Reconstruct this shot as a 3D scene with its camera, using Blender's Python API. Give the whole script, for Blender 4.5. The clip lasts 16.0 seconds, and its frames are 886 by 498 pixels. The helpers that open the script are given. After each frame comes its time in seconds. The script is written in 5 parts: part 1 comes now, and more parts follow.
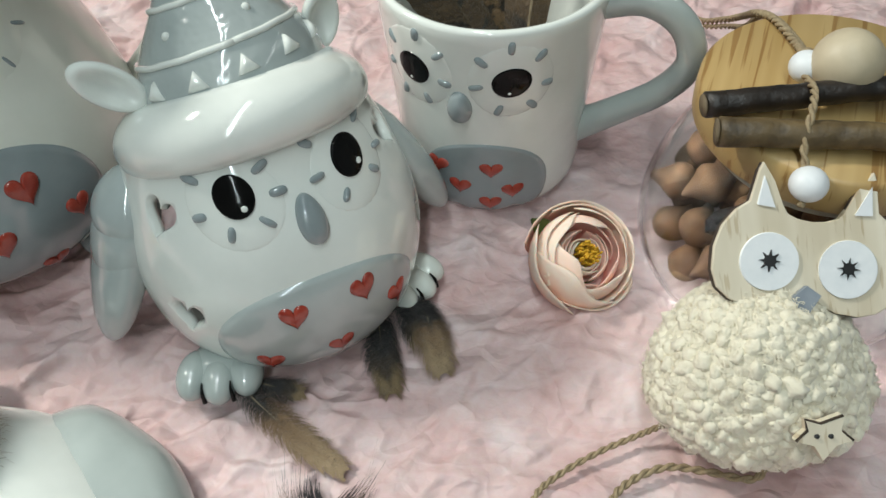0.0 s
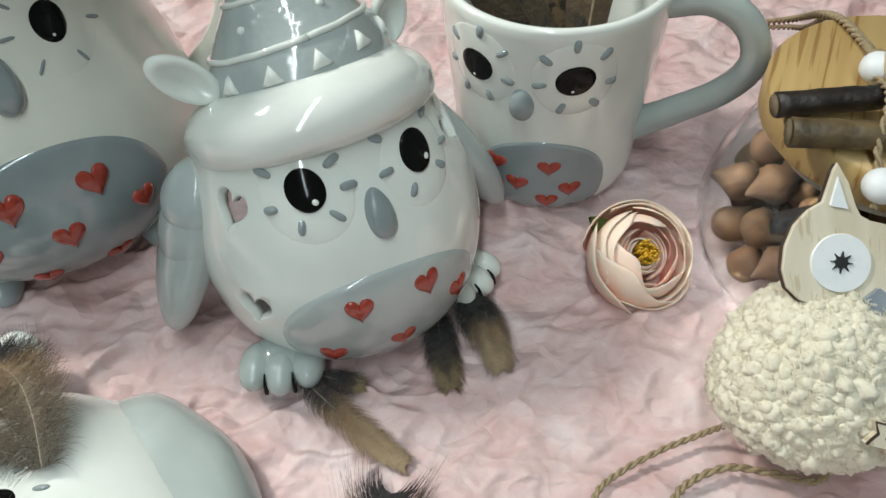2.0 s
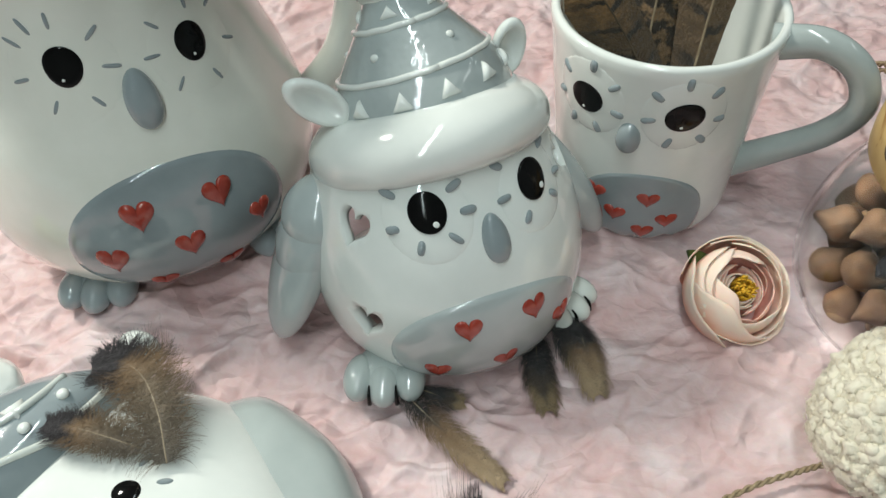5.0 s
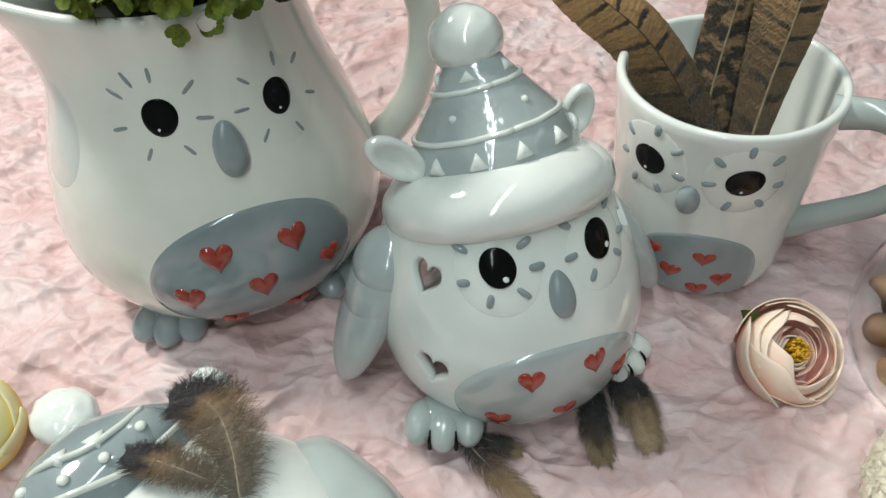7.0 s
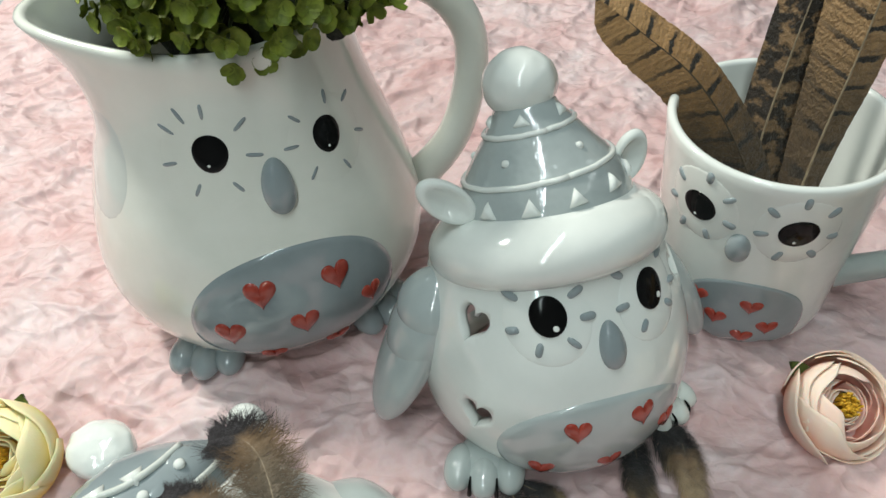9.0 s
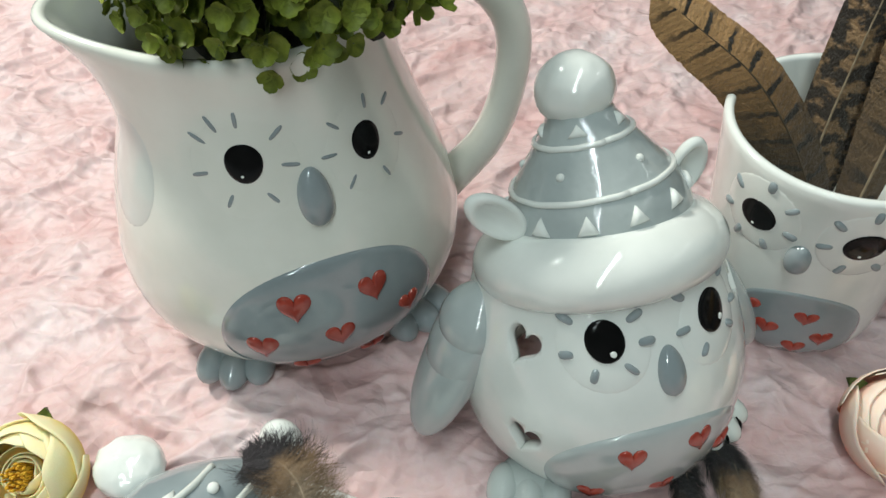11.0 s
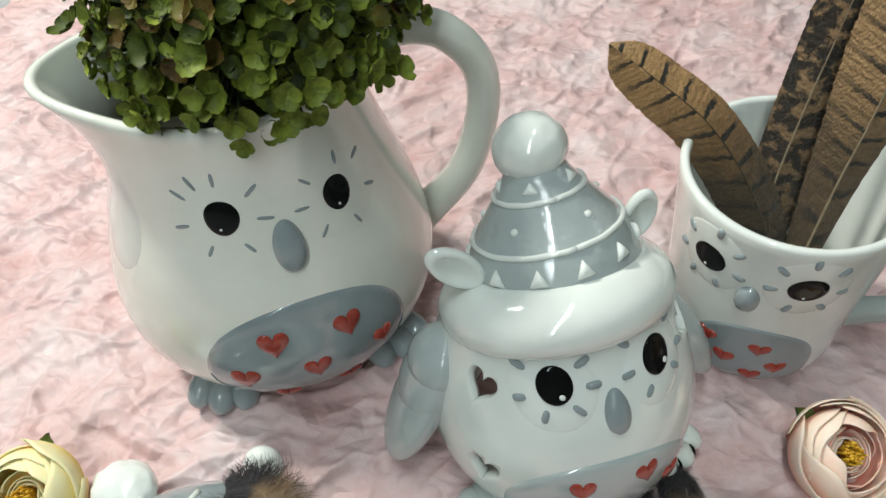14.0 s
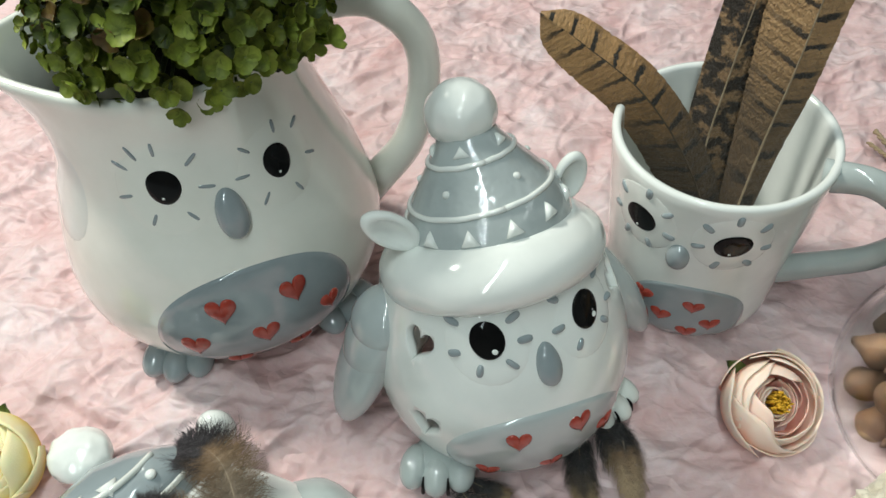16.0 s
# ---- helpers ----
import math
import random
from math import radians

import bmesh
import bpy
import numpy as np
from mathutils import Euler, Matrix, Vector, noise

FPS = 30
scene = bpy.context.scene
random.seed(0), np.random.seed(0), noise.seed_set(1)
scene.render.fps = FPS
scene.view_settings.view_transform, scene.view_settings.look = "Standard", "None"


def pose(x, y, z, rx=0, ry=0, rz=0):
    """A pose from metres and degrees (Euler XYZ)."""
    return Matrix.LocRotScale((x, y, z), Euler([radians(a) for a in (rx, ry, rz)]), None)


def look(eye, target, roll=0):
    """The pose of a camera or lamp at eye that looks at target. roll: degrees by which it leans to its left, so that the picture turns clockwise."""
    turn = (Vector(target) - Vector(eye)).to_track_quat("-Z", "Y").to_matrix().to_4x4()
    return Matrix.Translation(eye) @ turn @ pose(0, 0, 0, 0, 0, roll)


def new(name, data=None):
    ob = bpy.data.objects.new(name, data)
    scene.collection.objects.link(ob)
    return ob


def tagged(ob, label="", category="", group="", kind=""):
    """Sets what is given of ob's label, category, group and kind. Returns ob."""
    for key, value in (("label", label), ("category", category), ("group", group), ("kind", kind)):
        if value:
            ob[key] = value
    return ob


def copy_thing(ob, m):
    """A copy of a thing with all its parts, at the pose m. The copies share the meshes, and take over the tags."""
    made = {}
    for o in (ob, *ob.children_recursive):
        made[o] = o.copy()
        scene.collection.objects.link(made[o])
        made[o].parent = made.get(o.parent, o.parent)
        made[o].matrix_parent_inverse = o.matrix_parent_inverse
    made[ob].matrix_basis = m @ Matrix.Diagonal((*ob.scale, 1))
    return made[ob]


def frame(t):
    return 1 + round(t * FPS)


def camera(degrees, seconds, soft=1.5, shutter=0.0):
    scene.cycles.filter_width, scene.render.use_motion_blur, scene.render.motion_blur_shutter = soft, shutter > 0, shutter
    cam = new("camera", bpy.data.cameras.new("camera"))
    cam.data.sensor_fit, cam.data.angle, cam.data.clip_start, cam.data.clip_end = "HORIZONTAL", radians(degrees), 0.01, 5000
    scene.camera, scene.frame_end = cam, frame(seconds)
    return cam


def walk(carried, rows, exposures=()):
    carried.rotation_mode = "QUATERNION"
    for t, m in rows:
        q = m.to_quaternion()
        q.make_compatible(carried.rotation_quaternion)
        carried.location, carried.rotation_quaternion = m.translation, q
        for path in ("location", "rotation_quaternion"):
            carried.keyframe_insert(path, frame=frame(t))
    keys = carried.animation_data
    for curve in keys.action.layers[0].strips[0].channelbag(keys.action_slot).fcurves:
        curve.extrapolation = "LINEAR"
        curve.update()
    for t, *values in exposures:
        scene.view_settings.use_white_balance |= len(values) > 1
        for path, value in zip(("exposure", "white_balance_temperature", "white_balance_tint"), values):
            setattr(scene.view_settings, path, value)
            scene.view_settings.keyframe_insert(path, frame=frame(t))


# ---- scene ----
cam = camera(57.2, 16.0)
METRES, EYE, TILT, LEAN, TURN = 0.18, 0.243, -48.8, 1.6, 0.0
ROWS = [
    (0.0, 0.0, 0.0, 0.0, -0.0, 0.0, -0.0),
    (0.5, -0.0142, -0.0098, 0.0012, 0.2, 0.03, -0.07),
    (1.0, -0.0333, -0.0141, 0.0041, 0.52, 0.05, -0.22),
    (1.5, -0.053, -0.0055, -0.0039, 0.98, -0.03, -0.5),
    (2.0, -0.0778, -0.0104, -0.0063, 1.46, -0.08, -0.96),
    (2.5, -0.0983, -0.027, -0.0063, 1.97, -0.1, -1.31),
    (3.0, -0.1245, -0.0365, -0.0041, 2.39, -0.01, -1.83),
    (3.5, -0.1468, -0.0388, -0.0038, 2.82, 0.17, -2.35),
    (4.0, -0.1625, -0.0439, -0.0051, 3.24, 0.22, -2.82),
    (6.5, -0.2653, -0.1233, 0.0283, 5.77, 2.51, -5.9),
    (7.0, -0.2786, -0.1397, 0.031, 6.06, 3.02, -6.33),
    (7.5, -0.2943, -0.1496, 0.0326, 6.31, 3.43, -6.85),
    (8.0, -0.3145, -0.1637, 0.0463, 6.6, 3.74, -7.22),
    (8.5, -0.3285, -0.1493, 0.0587, 6.81, 3.99, -7.55),
    (9.0, -0.3506, -0.1293, 0.0768, 6.96, 4.02, -8.01),
    (11.5, -0.4621, -0.0462, 0.2004, 7.19, 0.41, -8.32),
    (12.0, -0.4591, -0.0563, 0.2426, 7.42, -0.07, -8.34),
    (12.5, -0.455, -0.0775, 0.2685, 7.73, -0.49, -8.34),
    (13.0, -0.4599, -0.128, 0.3019, 8.07, -0.67, -8.51),
    (13.5, -0.4239, -0.1389, 0.318, 8.3, -0.72, -8.51),
    (14.0, -0.3631, -0.1534, 0.3192, 8.32, -0.82, -8.19),
    (14.5, -0.3062, -0.1685, 0.3119, 8.08, -0.97, -7.92),
    (15.0, -0.2848, -0.1765, 0.2964, 7.74, -1.27, -7.61),
    (15.5, -0.2693, -0.1836, 0.2945, 7.35, -1.5, -7.35),
    (16.0, -0.2609, -0.1982, 0.2888, 7.09, -1.68, -7.01),
]
walk(cam, [(t, pose(0, 0, EYE, TILT, LEAN, TURN) @ pose(METRES * x, METRES * y, METRES * z, 90 + pitch, roll, yaw)) for t, x, y, z, yaw, pitch, roll in ROWS])


# ---- world and lights ----
world = bpy.data.worlds.new("world")
scene.world = world
world.use_nodes = True
world.node_tree.nodes["Background"].inputs["Color"].default_value = (0.9, 0.95, 1.0, 1)
world.node_tree.nodes["Background"].inputs["Strength"].default_value = 0.03


def area_lamp(name, eye, target, size_x, size_y, watts, colour):
    data = bpy.data.lights.new(name, "AREA")
    data.shape, data.size, data.size_y, data.energy, data.color = "RECTANGLE", size_x, size_y, watts, colour
    ob = new(name, data)
    ob.matrix_world = look(eye, target)
    return ob


CEIL, FLOOR = 1.95, -0.80
area_lamp("hanging_lamp", (-0.82, 0.47, 0.96), (-0.15, 0.2, 0.0), 0.14, 0.14, 12.4, (0.965, 0.965, 0.89))
area_lamp("ceiling_lamp_row", (-0.15, -1.5, CEIL - 0.06), (-0.15, -1.5, 0), 0.045, 4.2, 43.5, (0.845, 0.985, 0.995))
area_lamp("ceiling_lamp_side", (1.9, 0.6, CEIL - 0.06), (1.9, 0.6, 0), 0.05, 2.4, 3, (0.92, 1.0, 0.97))

# ---- materials ----


def material(name):
    m = bpy.data.materials.new(name)
    m.use_nodes = True
    return m, m.node_tree, m.node_tree.nodes["Principled BSDF"]


def noise_node(nt, scale, detail=4.0, rough=0.55, coords="Object"):
    tc = nt.nodes.new("ShaderNodeTexCoord")
    n = nt.nodes.new("ShaderNodeTexNoise")
    n.inputs["Scale"].default_value, n.inputs["Detail"].default_value, n.inputs["Roughness"].default_value = scale, detail, rough
    nt.links.new(tc.outputs[coords], n.inputs["Vector"])
    return n


def ramp(nt, src, stops):
    r = nt.nodes.new("ShaderNodeValToRGB")
    el = r.color_ramp.elements
    while len(el) < len(stops):
        el.new(0.5)
    for e, (p, c) in zip(el, stops):
        e.position, e.color = p, (*c, 1)
    nt.links.new(src, r.inputs["Fac"])
    return r


def bump(nt, src, bsdf, strength, distance):
    b = nt.nodes.new("ShaderNodeBump")
    b.inputs["Strength"].default_value, b.inputs["Distance"].default_value = strength, distance
    nt.links.new(src, b.inputs["Height"])
    nt.links.new(b.outputs["Normal"], bsdf.inputs["Normal"])
    return b


def glaze(name, low, high, rough=0.07, scale=60.0, relief=0.00025):
    """Glazed, hand-painted ceramic: two close tones, slightly wavy gloss."""
    m, nt, b = material(name)
    n = noise_node(nt, scale, 5.0)
    r = ramp(nt, n.outputs["Fac"], [(0.3, low), (0.7, high)])
    nt.links.new(r.outputs["Color"], b.inputs["Base Color"])
    b.inputs["Roughness"].default_value = rough
    b.inputs["Coat Weight"].default_value = 0.7
    b.inputs["Coat Roughness"].default_value = 0.025
    wavy = noise_node(nt, 45.0, 2.0)
    bump(nt, wavy.outputs["Fac"], b, 0.5, relief * 4)
    return m


def plain(name, low, high, rough=0.6, scale=200.0, strength=0.3, distance=0.0005):
    m, nt, b = material(name)
    n = noise_node(nt, scale, 6.0)
    r = ramp(nt, n.outputs["Fac"], [(0.3, low), (0.7, high)])
    nt.links.new(r.outputs["Color"], b.inputs["Base Color"])
    b.inputs["Roughness"].default_value = rough
    bump(nt, n.outputs["Fac"], b, strength, distance)
    return m


WHITE = glaze("white_glaze", (0.765, 0.79, 0.745), (0.825, 0.845, 0.80))
CREAM = glaze("cream_glaze", (0.775, 0.785, 0.70), (0.83, 0.835, 0.755))
GREY = glaze("grey_glaze", (0.235, 0.275, 0.285), (0.305, 0.35, 0.36), 0.09, 35.0)
PALE_GREY = glaze("pale_grey_glaze", (0.385, 0.425, 0.42), (0.46, 0.505, 0.495), 0.09, 35.0)
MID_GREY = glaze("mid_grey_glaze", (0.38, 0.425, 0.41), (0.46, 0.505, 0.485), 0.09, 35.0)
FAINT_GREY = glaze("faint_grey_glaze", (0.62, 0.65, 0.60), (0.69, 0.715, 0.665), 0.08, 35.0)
RED = glaze("red_glaze", (0.27, 0.030, 0.019), (0.39, 0.055, 0.032), 0.2, 300.0)
HAT_GREY = glaze("hat_grey_glaze", (0.36, 0.40, 0.395), (0.44, 0.485, 0.475), 0.09, 35.0)
for b in [n for n in HAT_GREY.node_tree.nodes if n.type == "BUMP"]:
    b.inputs["Strength"].default_value, b.inputs["Distance"].default_value = 0.8, 0.0011
for n in [n for n in HAT_GREY.node_tree.nodes if n.type == "TEX_NOISE" and n.inputs["Scale"].default_value == 45.0]:
    n.inputs["Scale"].default_value = 110.0
BLACK = glaze("black_glaze", (0.004, 0.004, 0.004), (0.008, 0.008, 0.008), 0.09, 80.0)
BLACK.node_tree.nodes["Principled BSDF"].inputs["Specular IOR Level"].default_value = 0.15
BLACK.node_tree.nodes["Principled BSDF"].inputs["Coat Weight"].default_value = 0.05


def paper_material():
    m, nt, b = material("pink_paper")
    n1 = noise_node(nt, 22.0, 8.0, 0.68)
    n2 = noise_node(nt, 420.0, 4.0, 0.7)
    r = ramp(nt, n1.outputs["Fac"], [(0.32, (0.63, 0.385, 0.37)), (0.50, (0.695, 0.50, 0.49)), (0.68, (0.735, 0.615, 0.615))])
    mix = nt.nodes.new("ShaderNodeMix")
    mix.data_type, mix.blend_type = "RGBA", "MULTIPLY"
    mix.inputs["Factor"].default_value = 0.12
    nt.links.new(r.outputs["Color"], mix.inputs["A"])
    nt.links.new(n2.outputs["Color"], mix.inputs["B"])
    nt.links.new(mix.outputs["Result"], b.inputs["Base Color"])
    b.inputs["Roughness"].default_value = 0.55
    n3 = noise_node(nt, 260.0, 5.0, 0.65)
    last = bump(nt, n3.outputs["Fac"], b, 0.35, 0.0006)
    for scale, stretch, depth, turn in ((26.0, 0.55, 0.0076, 0.5), (34.0, 0.6, -0.0056, 1.0), (62.0, 0.6, 0.0036, 0.3), (85.0, 0.7, -0.0027, 0.8), (170.0, 0.8, 0.0007, 0.1)):
        tc = nt.nodes.new("ShaderNodeTexCoord")
        mp = nt.nodes.new("ShaderNodeMapping")
        mp.inputs["Location"].default_value = (turn * 3, scale * 0.1, 0)
        mp.inputs["Rotation"].default_value = (0, 0, turn)
        mp.inputs["Scale"].default_value = (stretch, 1, 0)
        nt.links.new(tc.outputs["Object"], mp.inputs["Vector"])
        waves = nt.nodes.new("ShaderNodeTexNoise")
        waves.noise_dimensions = "2D"
        waves.inputs["Scale"].default_value, waves.inputs["Detail"].default_value, waves.inputs["Distortion"].default_value = scale, 1.0, 0.0
        nt.links.new(mp.outputs["Vector"], waves.inputs["Vector"])
        mid = nt.nodes.new("ShaderNodeMath")
        mid.operation, mid.inputs[1].default_value = "SUBTRACT", 0.5
        nt.links.new(waves.outputs["Fac"], mid.inputs[0])
        fold = nt.nodes.new("ShaderNodeMath")
        fold.operation = "ABSOLUTE"
        nt.links.new(mid.outputs[0], fold.inputs[0])
        up = nt.nodes.new("ShaderNodeBump")
        up.invert = depth < 0
        up.inputs["Strength"].default_value, up.inputs["Distance"].default_value = 1.0, abs(depth)
        nt.links.new(fold.outputs[0], up.inputs["Height"])
        nt.links.new(up.outputs["Normal"], last.inputs["Normal"])
        last = up
    return m


PAPER = paper_material()
TABLE = plain("grey_table", (0.42, 0.42, 0.43), (0.5, 0.5, 0.51), 0.5)
WALL = plain("wall_paint", (0.56, 0.56, 0.55), (0.62, 0.62, 0.61), 0.8, 8.0)
FLOORING = plain("floor_tiles", (0.13, 0.12, 0.11), (0.18, 0.17, 0.155), 0.4, 6.0)
CEILING = plain("ceiling_paint", (0.66, 0.66, 0.66), (0.72, 0.72, 0.72), 0.9, 8.0)

# ---- mesh helpers ----


def mesh_of(name, verts, faces, mat, smooth=True, uvs=None):
    me = bpy.data.meshes.new(name)
    me.from_pydata([tuple(v) for v in verts], [], faces)
    if uvs is not None:
        lay = me.uv_layers.new(name="UVMap")
        for l in me.loops:
            lay.data[l.index].uv = uvs[l.vertex_index]
    me.materials.append(mat)
    if smooth:
        me.polygons.foreach_set("use_smooth", [True] * len(me.polygons))
    me.update()
    return me


def child(name, me, parent, label=""):
    ob = new(name, me)
    ob.parent = parent
    if label:
        ob["label"] = label
    return ob


def part(name, geo, mat, parent, label=""):
    """geo: (verts, faces) in the frame of the thing."""
    return child(name, mesh_of(name, geo[0], geo[1], mat), parent, label)


def thing(name, m, label, category, group="", kind=""):
    ob = new(name)
    ob.matrix_world = m
    return tagged(ob, label, category, group, kind)


def join_geo(*geos):
    verts, faces = [], []
    for v, f in geos:
        k = len(verts)
        verts += list(v)
        faces += [[i + k for i in q] for q in f]
    return verts, faces


def catmull(xs, ys, x):
    """Smooth value at x of the row of ys over rising xs."""
    n = len(xs)
    if x <= xs[0]:
        return ys[0]
    if x >= xs[-1]:
        return ys[-1]
    i = max(k for k in range(n - 1) if xs[k] <= x)
    h = xs[i + 1] - xs[i]
    u = (x - xs[i]) / h

    def slope(k):
        a, b = max(k - 1, 0), min(k + 1, n - 1)
        return (ys[b] - ys[a]) / (xs[b] - xs[a])
    m0, m1 = slope(i) * h, slope(i + 1) * h
    return (2 * u**3 - 3 * u * u + 1) * ys[i] + (u**3 - 2 * u * u + u) * m0 + (3 * u * u - 2 * u**3) * ys[i + 1] + (u**3 - u * u) * m1


class Round:
    """A turned wall: rows of height, shift to the front, radius. The front is -y, angles run from it towards +x, in degrees."""

    def __init__(self, rows, warp=None):
        self.z, self.off, self.r = [list(c) for c in zip(*rows)]
        self.warp = warp

    def at(self, th, z, lift=0.0):
        r = catmull(self.z, self.r, z) + lift
        y0 = -catmull(self.z, self.off, z)
        a = radians(th)
        p = Vector((r * math.sin(a), y0 - r * math.cos(a), z))
        return self.warp(p, th, z) if self.warp else p

    def out(self, th, z):
        e = 0.0006
        du = self.at(th + 1, z) - self.at(th - 1, z)
        dv = self.at(th, z + e) - self.at(th, z - e)
        return du.cross(dv).normalized()

    def wall(self, zs, n=72, thick=0.0, close_bottom=True):
        """Outer wall, and with thick an inner one and a rounded lip on top."""
        ring = []
        for z in zs:
            ring.append([self.at(360 * k / n, z) for k in range(n)])
        if thick:
            top = zs[-1]
            for lift, dz in ((-0.15, 0.32), (-0.5, 0.45), (-0.85, 0.32)):
                ring.append([self.at(360 * k / n, top, lift * thick) + Vector((0, 0, dz * thick)) for k in range(n)])
            for z in reversed(zs):
                if z > zs[0] + thick * 1.2:
                    ring.append([self.at(360 * k / n, z, -thick) for k in range(n)])
        verts = [p for r in ring for p in r]
        faces = []
        for i in range(len(ring) - 1):
            for k in range(n):
                j = (k + 1) % n
                faces.append([i * n + k, i * n + j, (i + 1) * n + j, (i + 1) * n + k])
        if close_bottom:
            faces.append(list(range(n))[::-1])
        last = (len(ring) - 1) * n
        faces.append([last + k for k in range(n)])
        return verts, faces

    def patch(self, th0, z0, outline, dome=0.0006, lift=0.0002, turn=0.0, rings=(1.0, 0.93, 0.8, 0.55, 0.28), soft=False):
        """A painted or raised patch that follows the wall: outline in metres (right, up) round its middle."""
        c, s = math.cos(radians(turn)), math.sin(radians(turn))
        e = 0.001
        rise = (self.at(th0, z0 + e) - self.at(th0, z0 - e)).length / (2 * e)
        r0 = max(catmull(self.z, self.r, z0), 0.004)
        n = len(outline)
        verts, faces = [], []

        def lay(u, v, k):
            u, v = u * c - v * s, u * s + v * c
            z = max(z0 + v / rise, self.z[0] + 0.0006)
            r = max(catmull(self.z, self.r, z), 0.004)
            th = th0 + math.degrees(u / (0.5 * r + 0.5 * r0))
            return self.at(th, z) + self.out(th, z) * (lift + dome * ((1 - k**4) if soft else math.sqrt(max(0.0, 1 - k * k))))
        for k in rings:
            verts += [lay(u * k, v * k, k) for u, v in outline]
        low = [lay(u * 1.0, v * 1.0, 1.0) - self.out(th0, z0) * (lift + 0.0008) for u, v in outline]
        verts.append(lay(0, 0, 0))
        top = len(verts) - 1
        verts += low
        for i in range(len(rings) - 1):
            for k in range(n):
                j = (k + 1) % n
                faces.append([i * n + k, i * n + j, (i + 1) * n + j, (i + 1) * n + k])
        base = (len(rings) - 1) * n
        for k in range(n):
            faces.append([base + k, base + (k + 1) % n, top])
            faces.append([top + 1 + k, top + 1 + (k + 1) % n, (k + 1) % n, k])
        return verts, faces


def oval(a, b, n=28, egg=0.0):
    return [(a * math.cos(2 * math.pi * k / n) * (1 + egg * math.sin(2 * math.pi * k / n)), b * math.sin(2 * math.pi * k / n)) for k in range(n)]


def heart(w, h, n=36):
    pts = []
    for k in range(n):
        t = 2 * math.pi * k / n
        x = 16 * math.sin(t) ** 3
        y = 13 * math.cos(t) - 5 * math.cos(2 * t) - 2 * math.cos(3 * t) - math.cos(4 * t)
        pts.append((-x / 32 * w, (y + 2.5) / 29 * h))
    return pts


def dash(l, w, n=14):
    return [(l / 2 * math.copysign(abs(math.cos(a)) ** 0.7, math.cos(a)), w / 2 * math.copysign(abs(math.sin(a)) ** 0.8, math.sin(a))) for a in [2 * math.pi * k / n for k in range(n)]]


def ball(c, rx, ry, rz, n=24, m=16, rot=None):
    verts, faces = [Vector((0, 0, -rz))], []
    for i in range(1, m):
        a = math.pi * i / m
        for k in range(n):
            b = 2 * math.pi * k / n
            verts.append(Vector((rx * math.sin(a) * math.cos(b), ry * math.sin(a) * math.sin(b), -rz * math.cos(a))))
    verts.append(Vector((0, 0, rz)))
    for k in range(n):
        j = (k + 1) % n
        faces.append([0, 1 + j, 1 + k])
        faces.append([len(verts) - 1, 1 + (m - 2) * n + k, 1 + (m - 2) * n + j])
        for i in range(m - 2):
            faces.append([1 + i * n + k, 1 + i * n + j, 1 + (i + 1) * n + j, 1 + (i + 1) * n + k])
    if rot is not None:
        verts = [rot @ v for v in verts]
    return [v + Vector(c) for v in verts], faces


def spline(pts, steps):
    """A smooth row of points through pts."""
    pts = [Vector(p) for p in pts]
    n = len(pts)
    acc = list(range(n))
    out = []
    for k in range(steps + 1):
        x = (n - 1) * k / steps
        out.append(Vector([catmull(acc, [p[a] for p in pts], x) for a in range(3)]))
    return out


def tube(pts, radius, n=12, steps=40, flat=1.0, up=(0, 0, 1), raw=False):
    """A tube along a smooth path; radius: a number or a function of 0..1; flat squeezes it along the side."""
    path = pts if raw else spline(pts, steps)
    verts, faces = [], []
    m = len(path)
    for i, p in enumerate(path):
        d = (path[min(i + 1, m - 1)] - path[max(i - 1, 0)]).normalized()
        side = d.cross(Vector(up))
        side = side.normalized() if side.length > 1e-6 else Vector((1, 0, 0))
        top = side.cross(d)
        r = radius(i / (m - 1)) if callable(radius) else radius
        for k in range(n):
            a = 2 * math.pi * k / n
            verts.append(p + side * (r * flat * math.cos(a)) + top * (r * math.sin(a)))
    for i in range(m - 1):
        for k in range(n):
            j = (k + 1) % n
            faces.append([i * n + k, (i + 1) * n + k, (i + 1) * n + j, i * n + j])
    faces.append(list(range(n)))
    faces.append([(m - 1) * n + k for k in range(n)][::-1])
    return verts, faces


def cut(ob, cutters):
    """Cuts holes through a part for good."""
    for geo in cutters:
        me = mesh_of("cutter", geo[0], geo[1], ob.data.materials[0], False)
        tool = new("cutter", me)
        tool.matrix_world = ob.matrix_world if not ob.parent else ob.parent.matrix_world
        bpy.context.view_layer.update()
        mod = ob.modifiers.new("hole", "BOOLEAN")
        mod.object, mod.operation, mod.solver = tool, "DIFFERENCE", "EXACT"
        dg = bpy.context.evaluated_depsgraph_get()
        done = bpy.data.meshes.new_from_object(ob.evaluated_get(dg))
        ob.modifiers.clear()
        ob.data = done
        bpy.data.objects.remove(tool)
    ob.data.polygons.foreach_set("use_smooth", [True] * len(ob.data.polygons))


def facing(x, y, z, f):
    """The pose of a thing whose front (-y) looks along f."""
    return pose(x, y, z, 0, 0, math.degrees(math.atan2(f[1], f[0])) + 90)


# ---- room and table ----


